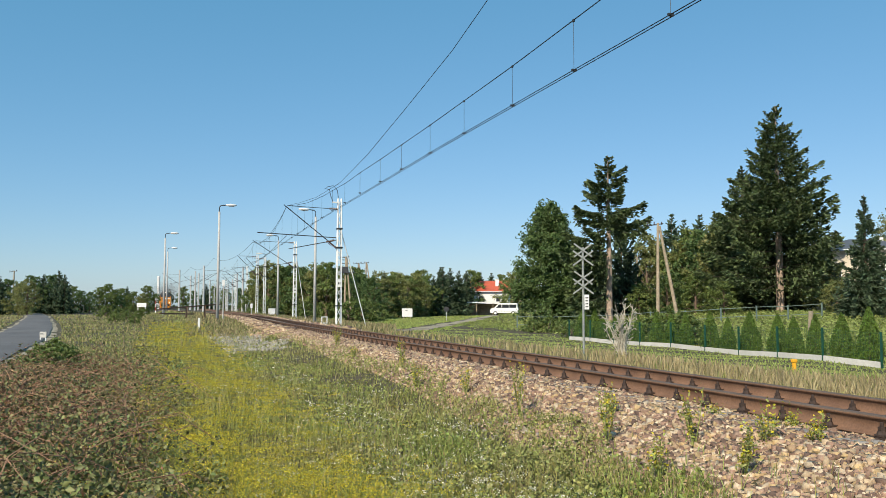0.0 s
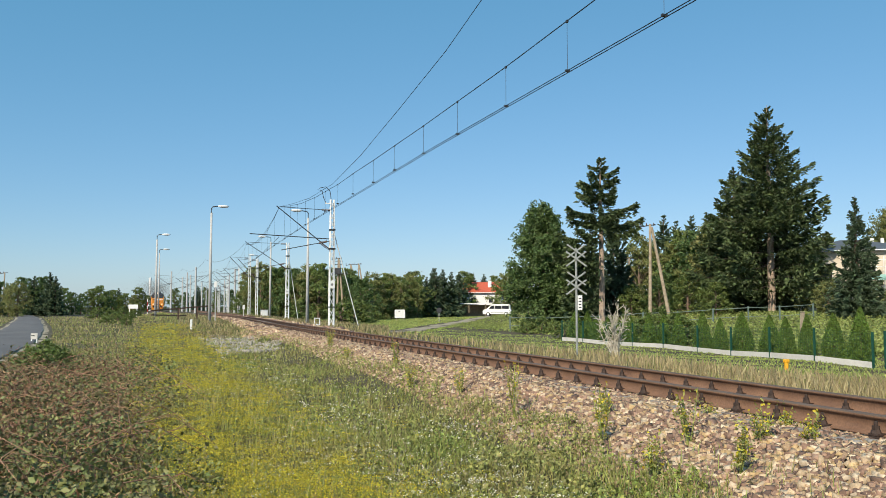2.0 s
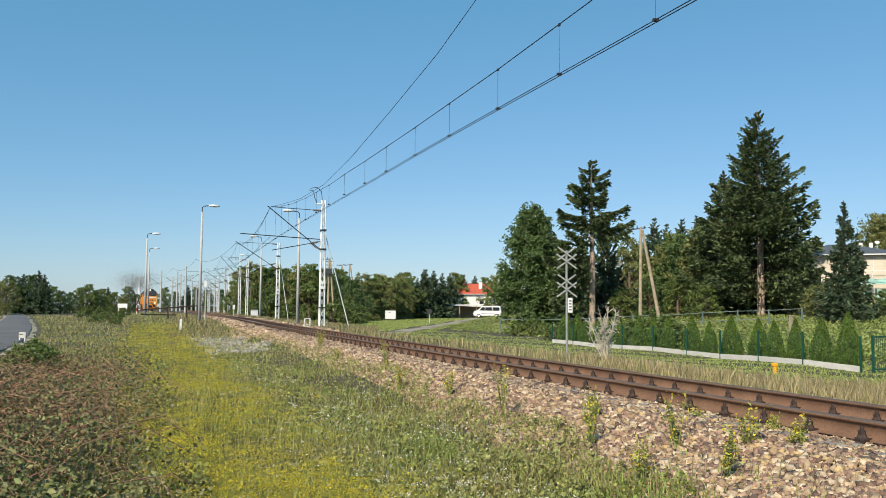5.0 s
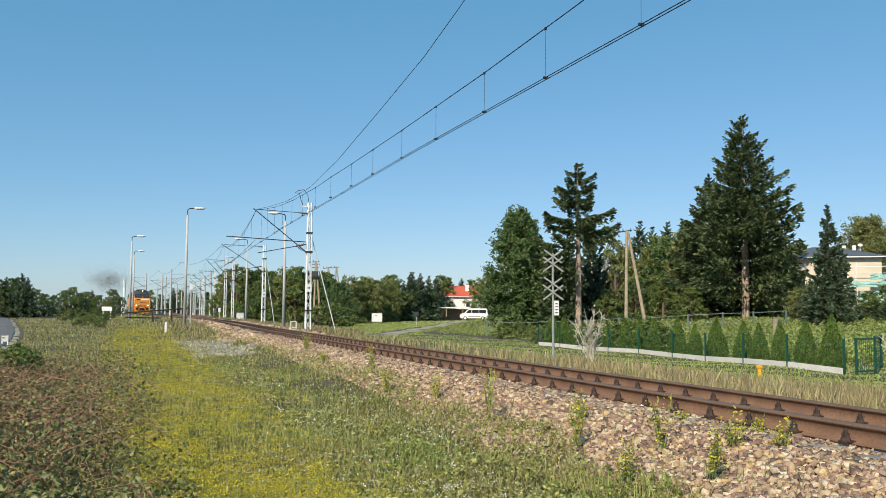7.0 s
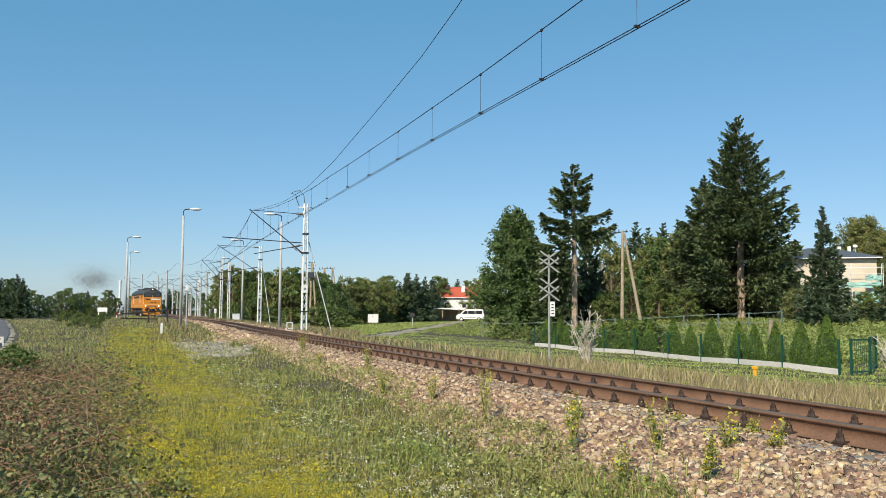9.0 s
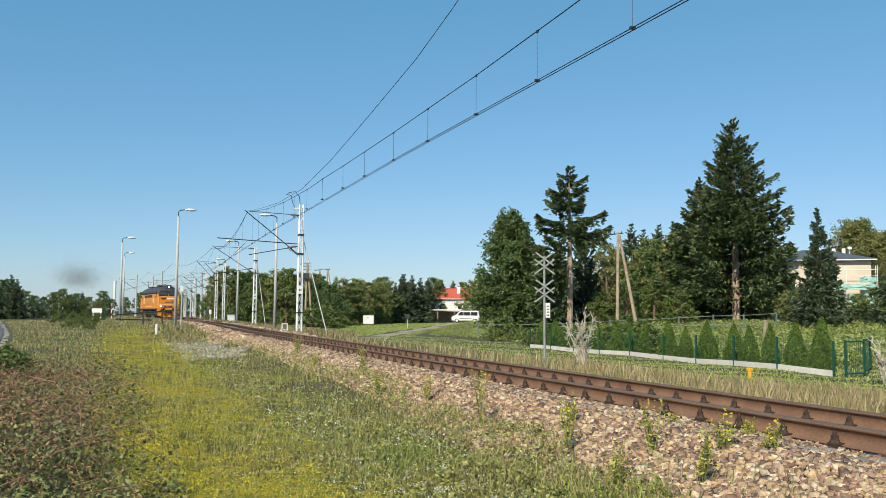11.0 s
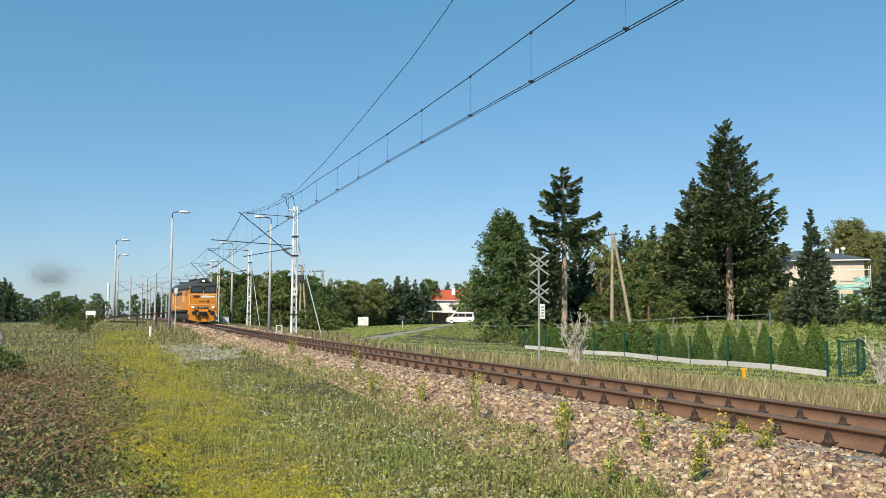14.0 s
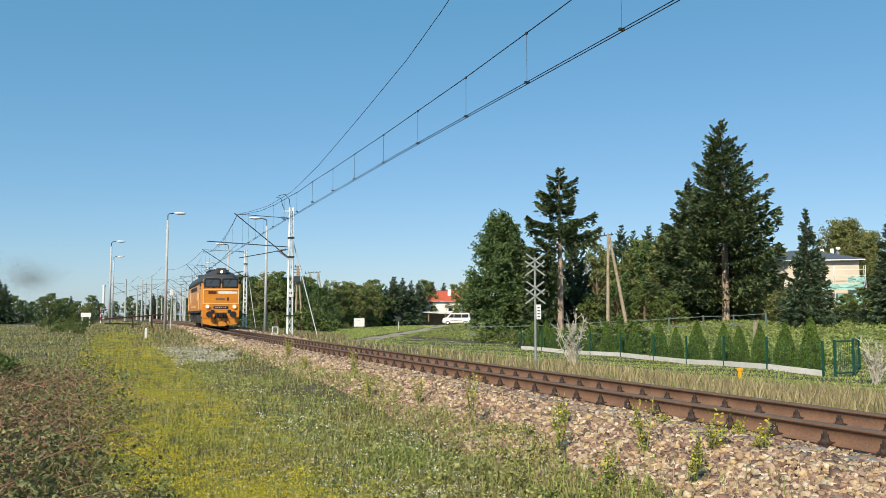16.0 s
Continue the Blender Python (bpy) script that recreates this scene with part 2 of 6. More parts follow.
def tube(bm, points, radii, sides=8, caps=True):
    """A tapered tube along points."""
    points = [Vector(p) for p in points]
    if not isinstance(radii, (list, tuple)):
        radii = [radii] * len(points)
    rings = []
    for i, p in enumerate(points):
        d = (points[min(i + 1, len(points) - 1)] - points[max(i - 1, 0)]).normalized()
        side = d.cross(Vector((0, 0, 1)))
        if side.length < 0.05:
            side = d.cross(Vector((0, 1, 0)))
        side.normalize()
        up = side.cross(d)
        rings.append([bm.verts.new(p + float(radii[i]) * (math.cos(2 * math.pi * k / sides) * side + math.sin(2 * math.pi * k / sides) * up)) for k in range(sides)])
    for a, b in zip(rings, rings[1:]):
        for k in range(sides):
            bm.faces.new((a[k], a[(k + 1) % sides], b[(k + 1) % sides], b[k]))
    if caps:
        bm.faces.new(rings[0][::-1]), bm.faces.new(rings[-1])
    return bm


def bar(points, radii, sides=8):
    return tube(bmesh.new(), points, radii, sides)


def beam(bm, a, b, w, h=None):
    """A square bar from a to b."""
    a, b = Vector(a), Vector(b)
    d = b - a
    turn = d.to_track_quat("Y", "Z").to_matrix().to_4x4()
    return box(bm, -w / 2, 0, -(h or w) / 2, w / 2, d.length, (h or w) / 2, 0, Matrix.Translation(a) @ turn)


def prism(outline, depth, axis="y", at=0.0):
    """An outline (u, z) pushed along an axis."""
    bm = bmesh.new()
    put = (lambda u, z, d: (u, d, z)) if axis == "y" else (lambda u, z, d: (d, u, z))
    a = [bm.verts.new(put(u, z, at)) for u, z in outline]
    b = [bm.verts.new(put(u, z, at + depth)) for u, z in outline]
    bm.faces.new(a), bm.faces.new(b[::-1])
    for i in range(len(a)):
        j = (i + 1) % len(a)
        bm.faces.new((a[j], a[i], b[i], b[j]))
    bmesh.ops.recalc_face_normals(bm, faces=bm.faces)
    return bm


# ---- lie of the land ----
def smooth(a, b, v):
    t = np.clip((np.asarray(v, float) - a) / (b - a), 0, 1)
    return t * t * (3 - 2 * t)


KNOTS_Y = [-80, 0, 28, 45, 58, 66, 74, 83, 92, 105, 120, 139, 158, 175, 193, 229, 320]
KNOTS_X = [6.77, 6.77, 6.85, 7.2, 7.6, 7.98, 8.33, 8.48, 8.32, 7.65, 6.2, 4.25, 2.45, 1.3, 0.75, 0.6, 0.4]
_fy = np.arange(-80, 320.5, 0.5)
_fx = np.interp(_fy, KNOTS_Y, KNOTS_X)
_k = np.exp(-0.5 * (np.arange(-20, 21) / 8.0) ** 2)
_fx = np.convolve(np.pad(_fx, 20, mode="edge"), _k / _k.sum(), "valid")


def track_x(y):
    return np.interp(y, _fy, _fx)


def hill(x, y):
    """The ground's height without the track bed."""
    x, y = np.asarray(x, float), np.asarray(y, float)
    left = -0.55 + 0.35 * smooth(35, 75, y) * smooth(-8, 1, x)
    right = -0.5 - 0.4 * smooth(12, 20, x) + 1.3 * smooth(22, 46, x - 0.12 * y) * (1 - smooth(95, 150, y))
    z = left + (right - left) * smooth(4, 11, x)
    z = z + 0.3 * smooth(60, 110, y) * smooth(-3, 1, x) * (1 - smooth(10, 16, x))
    z = z + 0.05 * np.sin(x * 0.9 + 1.3) * np.sin(y * 0.6) + 0.025 * np.sin(x * 2.3 + y * 1.7)
    return z


def ground_z(x, y):
    x, y = np.asarray(x, float), np.asarray(y, float)
    d = np.abs(x - track_x(y))
    z = hill(x, y)
    bed = z * 0 - 0.19
    w = 1 - smooth(1.75, 3.3, d)
    return z + (bed - z) * w


def strip(name, line, widths, lift, mat, kind="structure", steps=2.0):
    """A ground-hugging ribbon along a line."""
    pts = [Vector((*p, 0)) for p in line]
    dense = []
    for a, b in zip(pts, pts[1:]):
        k = max(1, int((b - a).length / steps))
        dense += [a.lerp(b, i / k) for i in range(k)]
    dense.append(pts[-1])
    verts, faces, cols = [], [], 7
    for i, p in enumerate(dense):
        d = (dense[min(i + 1, len(dense) - 1)] - dense[max(i - 1, 0)]).normalized()
        side = Vector((d.y, -d.x, 0))
        wl = widths * (1 + 0.10 * noise.noise(Vector((i * 0.31, 3.1, 0))))
        wr = widths * (1 + 0.10 * noise.noise(Vector((i * 0.29, 9.4, 0))))
        for c in range(cols):
            s = -wl / 2 + (wl + wr) / 2 * c / (cols - 1)
            q = p + side * s
            edge = lift - 0.05 if c in (0, cols - 1) else lift
            verts.append((q.x, q.y, float(ground_z(q.x, q.y)) + edge))
    for i in range(len(dense) - 1):
        for c in range(cols - 1):
            a = i * cols + c
            faces.append((a, a + 1, a + cols + 1, a + cols))
    return tagged(raw(name, verts, faces, mat, smooth=True), kind=kind)


def axis_steps(lo, hi, fine_lo, fine_hi, step, grow=1.25):
    out = list(np.arange(fine_lo, fine_hi + step / 2, step))
    s, v = step, fine_hi
    while v < hi:
        s *= grow
        v = min(hi, v + s)
        out.append(v)
    s, v = step, fine_lo
    while v > lo:
        s *= grow
        v = max(lo, v - s)
        out.insert(0, v)
    return np.array(out)


gx, gy = axis_steps(-3000, 3000, -14, 26, 0.35, 1.12), axis_steps(-400, 4200, -4, 60, 0.5, 1.06)
GX, GY = np.meshgrid(gx, gy)
nx, ny = len(gx), len(gy)
idx = np.arange(nx * ny).reshape(ny, nx)
quads = np.stack([idx[:-1, :-1], idx[:-1, 1:], idx[1:, 1:], idx[1:, :-1]], -1).reshape(-1, 4)
ground = raw("ground", np.stack([GX, GY, ground_z(GX, GY)], -1).reshape(-1, 3), quads, M["soil"], smooth=True)
tagged(ground, "rough turf and dry soil beside the railway", "ground", kind="structure")
ROAD = [(-5.0, 6), (-5.3, 20), (-6.2, 38), (-7.4, 52), (-9.6, 72), (-16.5, 127), (-26, 190), (-40, 260)]
tagged(strip("road_verge", ROAD, 3.3, 0.05, M["gravel"]), "sandy verge along the lane", "verge")
tagged(strip("road", ROAD, 2.6, 0.12, M["asphalt"]), "narrow worn grey asphalt lane with sandy verges", "road")


# ---- track ----
RAIL = [(-0.075, 0), (0.075, 0), (0.075, 0.012), (0.028, 0.028), (0.010, 0.042), (0.010, 0.134), (0.034, 0.140), (0.037, 0.160), (0.027, 0.172), (-0.027, 0.172), (-0.037, 0.160), (-0.034, 0.140), (-0.010, 0.134), (-0.010, 0.042), (-0.028, 0.028), (-0.075, 0.012)]


def rail_line(offset, y0, y1, centre, step=1.0, cant=0.0):
    ys = np.arange(y0, y1 + 0.01, step)
    xs = centre(ys)
    dx = np.gradient(xs, ys)
    n = np.sqrt(1 + dx * dx)
    return np.stack([xs + offset / n, ys - offset * dx / n, 0 * ys + cant], -1)


def rail(name, line, parent):
    k, n = len(RAIL), len(line)
    verts = []
    for i in range(n):
        d = line[min(i + 1, n - 1)] - line[max(i - 1, 0)]
        d = d / np.linalg.norm(d)
        for u, z in RAIL:
            verts.append((line[i][0] + d[1] * u, line[i][1] - d[0] * u, line[i][2] + z * 1.06))
    faces = [(i * k + j, i * k + (j + 1) % k, (i + 1) * k + (j + 1) % k, (i + 1) * k + j) for i in range(n - 1) for j in range(k)]
    ob = raw(name, verts, faces, M["rust"], parent)
    ob.data.materials.append(M["bright_rail"])
    for f in ob.data.polygons:
        if f.index % k in (7, 8, 9):
            f.material_index = 1
    return ob


FOOT, CANT = -0.035, -0.06
track = empty("railway_track", label="rusty railway track on concrete sleepers in stone ballast", category="railway track", kind="structure")
rail("rail", rail_line(-0.7525, -60, 300, track_x, cant=FOOT), track)
rail("rail", rail_line(0.7525, -60, 300, track_x, cant=FOOT + CANT), track)


def second_x(y):
    return np.interp(y, [58, 66, 74, 83, 91, 110, 130, 160, 420], [7.6, 7.98, 8.36, 8.72, 9.0, 9.35, 9.5, 9.7, 12.0])


siding = empty("station_track", label="rusty second track leading into the station", category="railway track", kind="structure")
rail("rail", rail_line(-0.7525, 96, 420, second_x, cant=FOOT), siding)
rail("rail", rail_line(0.7525, 84, 420, second_x, cant=FOOT), siding)

# sleepers, one mesh shared
bm = bmesh.new()
box(bm, -1.25, -0.13, -0.2, 1.25, 0.13, -0.012, 0.02)
sleeper_mesh = bpy.data.meshes.new("sleeper")
bm.to_mesh(sleeper_mesh), bm.free()
sleeper_mesh.materials.append(M["sleeper"])
# fastening: ribbed plate, clip bow and bolt with nut
bm = bmesh.new()
box(bm, -0.075, -0.075, -0.012, 0.055, 0.075, 0.010)
box(bm, -0.055, -0.05, 0.010, 0.055, 0.05, 0.034, 0.006)
bmesh.ops.create_cone(bm, cap_ends=True, segments=8, radius1=0.046, radius2=0.036, depth=0.03, matrix=Matrix.Translation((-0.015, 0, 0.049)))
bmesh.ops.create_cone(bm, cap_ends=True, segments=6, radius1=0.034, radius2=0.034, depth=0.034, matrix=Matrix.Translation((-0.015, 0, 0.081)))
bmesh.ops.create_cone(bm, cap_ends=True, segments=6, radius1=0.019, radius2=0.017, depth=0.04, matrix=Matrix.Translation((-0.015, 0, 0.118)))
clip_mesh = bpy.data.meshes.new("fastening")
bm.to_mesh(clip_mesh), bm.free()
clip_mesh.materials.append(M["clip"])
# farther off, a plain stepped block for each
bm = box(cube(-0.075, -0.075, -0.012, 0.055, 0.075, 0.034), -0.05, -0.035, 0.034, 0.02, 0.035, 0.125)
bm.verts.index_update()
far_v, far_f = [tuple(v.co) for v in bm.verts], [tuple(v.index for v in f.verts) for f in bm.faces]


def track_pose(y, offset=0.0, z=0.0, turn=0.0):
    x = float(track_x(y))
    h = math.atan2(float(track_x(y + 0.5) - track_x(y - 0.5)), 1.0)
    return pose(x, y, z, 0, 0, -math.degrees(h)) @ pose(offset, 0, 0, 0, 0, turn)


rest_v, rest_f = [], []
for i in range(-14, 300):
    y = 5.568 + 0.6 * i + 0.02 * math.sin(i * 12.9)
    ob = new("sleeper", sleeper_mesh)
    ob.parent = track
    ob.matrix_basis = track_pose(y, 0, FOOT + CANT / 2) @ pose(0, 0, 0, 0, math.degrees(-CANT / 1.505), 0)
    for off, turn in ((-0.7525 - 0.085, 0), (-0.7525 + 0.085, 180), (0.7525 - 0.085, 0), (0.7525 + 0.085, 180)):
        m = track_pose(y, off, FOOT + (CANT if off > 0 else 0.0), turn)
        if -2 < i < 72:
            ob = new("fastening", clip_mesh)
            ob.parent = track
            ob.matrix_basis = m
        elif i >= 72:
            base = len(rest_v)
            rest_v += [tuple(m @ Vector(v)) for v in far_v]
            rest_f += [tuple(base + k for k in f) for f in far_f]
data = bpy.data.meshes.new("fastenings")
data.from_pydata(rest_v, [], rest_f)
data.materials.append(M["clip"])
ob = tagged(new("fastenings", data), kind="stuff")
ob.parent = track

# ---- ballast ----
LUMP_V = 0.72 * np.array([(-1, -1, -1), (1, -1, -1), (1, 1, -1), (-1, 1, -1), (-1, -1, 1), (1, -1, 1), (1, 1, 1), (-1, 1, 1)], float)
LUMP_F = np.array([(0, 2, 1), (0, 3, 2), (4, 5, 6), (4, 6, 7), (0, 1, 5), (0, 5, 4), (1, 2, 6), (1, 6, 5), (2, 3, 7), (2, 7, 6), (3, 0, 4), (3, 4, 7)])


def stones(name, xy, z, size, rng, mat, parent=None, sink=0.4):
    """Angular crushed stones, each a knocked-about block."""
    n = len(xy)
    v = LUMP_V[None] * (1 + rng.uniform(-0.3, 0.25, (n, 8, 1))) + rng.uniform(-0.26, 0.26, (n, 8, 3))
    v = v * rng.uniform(0.55, 1.3, (n, 1, 3)) * size[:, None, None]
    a, b = rng.uniform(0, 6.28, n), rng.uniform(0, 6.28, n)
    ca, sa, cb, sb = np.cos(a), np.sin(a), np.cos(b), np.sin(b)
    o = 0 * ca
    ra = np.stack([np.stack([ca, -sa, o], -1), np.stack([sa, ca, o], -1), np.stack([o, o, o + 1], -1)], -2)
    rb = np.stack([np.stack([o + 1, o, o], -1), np.stack([o, cb, -sb], -1), np.stack([o, sb, cb], -1)], -2)
    v = np.einsum("nij,nvj->nvi", ra @ rb, v)
    v += np.stack([xy[:, 0], xy[:, 1], z + size * sink], -1)[:, None]
    f = LUMP_F[None] + 8 * np.arange(n)[:, None, None]
    return tagged(raw(name, v.reshape(-1, 3), f.reshape(-1, 3), mat, parent), kind="stuff")


def bed_z(d):
    """Top of the ballast at d metres from the track's centreline."""
    d = np.abs(d)
    return np.where(d < 0.66, -0.13, np.where(d < 1.62, -0.078, -0.078 - (d - 1.62) * 0.37))


rng = np.random.default_rng(4)
ys = np.arange(-40, 260, 1.0)
cols = np.array([-2.9, -2.6, -2.2, -1.62, -0.8, 0, 0.8, 1.62, 2.3, 3.1])
bv, bf = [], []
for y in ys:
    x0 = float(track_x(y))
    for d in cols:
        bv.append((x0 + d, y, float(bed_z(d)) - 0.02 + 0.015 * noise.noise(Vector((d * 2, y * 1.7, 0))) + CANT / 2 * (1 if d > 0.5 else 0)))
nc = len(cols)
bf = [(i * nc + j, i * nc + j + 1, (i + 1) * nc + j + 1, (i + 1) * nc + j) for i in range(len(ys) - 1) for j in range(nc - 1)]
bed = tagged(raw("ballast_bed", bv, bf, M["ballast_bed"], smooth=True), "reddish-beige crushed stone ballast along the track", "ballast", kind="structure")
n = 70000
y = 3.2 + 36 * rng.random(n) ** 1.35
d = -(0.86 + 2.35 * rng.random(n))
keep = (rng.random(n) < np.clip((3.3 + d) / 0.8, 0.12, 1)) & (d > -3.0 + 0.5 * smooth(7, 16, y) + 0.25 * smooth(16, 30, y))
y, d = y[keep], d[keep]
xy = np.stack([track_x(y) + d, y], -1)
size = rng.uniform(0.016, 0.036, len(y)) * (1 + 0.022 * y)
top = np.maximum(bed_z(d), ground_z(xy[:, 0], xy[:, 1]) - 0.02)
# the stones nearest the shoulder's start lie singly, on shared meshes
single = np.zeros(len(y), bool)
single[np.where((y > 4.2) & (y < 5.6) & (d > -2.4) & (d < -1.0))[0][:300]] = True
lumps = []
for k in range(9):
    v = LUMP_V * (1 + rng.uniform(-0.3, 0.25, (8, 1))) + rng.uniform(-0.26, 0.26, (8, 3))
    data = bpy.data.meshes.new("stone")
    data.from_pydata([tuple(p) for p in v * rng.uniform(0.6, 1.25, 3)], [], [tuple(int(a) for a in f) for f in LUMP_F])
    data.materials.append(M["single_stone"])
    lumps.append(data)
for k in np.where(single)[0]:
    ob = new("stone", lumps[k % 9])
    ob.parent = bed
    s = float(size[k])
    ob.matrix_basis = pose(float(xy[k, 0]), float(xy[k, 1]), float(top[k]) + s * 0.4, *rng.uniform(0, 360, 3)) @ Matrix.Diagonal((s, s, s, 1))
keep = ~single
stones("ballast_stones", xy[keep], top[keep], size[keep], rng, M["stone"], bed)
n = 9000
y = 38 + 62 * rng.random(n) ** 1.2
d = np.where(rng.random(n) < 0.8, -1, 1) * (1.2 + 1.75 * rng.random(n))
stones("far_ballast_stones", np.stack([track_x(y) + d, y], -1), bed_z(d), rng.uniform(0.06, 0.13, n), rng, M["stone"], bed)
n = 2500
y = 3.2 + 12 * rng.random(n)
d = rng.uniform(-0.62, 0.62, n)
stones("crib_stones", np.stack([track_x(y) + d, y], -1), bed_z(d) - 0.02, rng.uniform(0.024, 0.045, n), rng, M["stone"], bed)


# ---- plants ----
def blades(name, x, y, z, height, width, rng, mat, lean=0.35, parent=None, kind="stuff"):
    """Bent two-piece grass blades."""
    n = len(x)
    a, b = rng.uniform(0, 6.28, n), rng.uniform(0, 6.28, n)
    l = height * rng.uniform(0.1, 1, n) * lean * 1.6
    side = np.stack([np.cos(a), np.sin(a), 0 * a], -1) * width[:, None]
    go = np.stack([np.cos(b) * l, np.sin(b) * l, height], -1)
    p = np.stack([x, y, z], -1)
    mid = p + go * np.array([0.35, 0.35, 0.6])
    v = np.stack([p - side * 0.6, p + side * 0.6, mid + side * 0.5, mid - side * 0.5, p + go], 1)
    i = 5 * np.arange(n)[:, None]
    f = np.concatenate([i + [0, 1, 2], i + [0, 2, 3], i + [3, 2, 4]], 0)
    ob = raw(name, v.reshape(-1, 3), f, mat, parent)
    return tagged(ob, kind=kind)


def cards(centres, size, rng, flat=0.0, long=1.0):
    """Leaf quads, folded along the middle, in all directions."""
    n = len(centres)
    d = rng.normal(size=(n, 3))
    d[:, 2] *= 1 - flat
    d /= np.linalg.norm(d, axis=1)[:, None]
    e = rng.normal(size=(n, 3))
    e -= d * (e * d).sum(1)[:, None]
    e /= np.linalg.norm(e, axis=1)[:, None]
    s = (size * rng.uniform(0.6, 1.3, n))[:, None]
    c = np.cross(d, e) * s * 0.25
    v = np.stack([centres - d * s * long, centres + e * s * 0.5 + c, centres + d * s * long, centres - e * s * 0.5 + c], 1)
    i = 4 * np.arange(n)[:, None]
    return v.reshape(-1, 3), np.concatenate([i + [0, 1, 2], i + [0, 2, 3]], 0)


def broadleaf(height, spread, rng, mat, bark, leaves=9000, leaf=0.16, base=0.2, lobes=14, label="", category="tree", long=0.8):
    """Tapered trunk, limbs, and a crown of leaf clumps round each limb's end."""
    t = empty("tree", label=label, category=category)
    wood = bmesh.new()
    r0 = height * 0.016 + 0.05
    tube(wood, [(0, 0, -0.2), (0.05, 0, height * 0.3), (0, 0.06, height * 0.6), (0, 0, height * 0.85)], [r0 * 1.3, r0, r0 * 0.6, r0 * 0.15])
    heads = []
    for i in range(lobes):
        u = (i + 0.5) / lobes
        z = height * (base + (0.97 - base) * u)
        r = spread * math.sin(math.pi * min(1, 0.22 + 0.78 * u) ** 1.15) * rng.uniform(0.45, 0.85)
        a = i * 2.4 + rng.uniform(-0.5, 0.5)
        p = Vector((r * math.cos(a), r * math.sin(a), z * 0.94))
        s = Vector((0, 0, z * 0.62))
        tube(wood, [s, s.lerp(p, 0.55) + Vector((0, 0, 0.1 * height * 0.4)), p], [r0 * 0.4, r0 * 0.25, r0 * 0.08], 5)
        heads.append((p, spread * rng.uniform(0.34, 0.55)))
    heads.append((Vector((0, 0, height * 0.9)), spread * 0.4))
    part("trunk", wood, bark, t)
    pts = []
    for p, r in heads:
        k = int(leaves / len(heads))
        sub = rng.normal(size=(max(6, k // 40), 3))
        sub = sub / np.linalg.norm(sub, axis=1)[:, None] * r * rng.uniform(0.55, 1.0, (len(sub), 1))
        which = rng.integers(0, len(sub), k)
        q = sub[which] + rng.normal(size=(k, 3)) * r * 0.13
        q[:, 2] *= 0.85
        pts.append(np.array(p)[None] + q)
    v, f = cards(np.concatenate(pts), leaf, rng, 0.2, long)
    v[:, 2] = np.maximum(v[:, 2], 0.02)
    crown = raw("crown", v, f, mat, t)
    return t


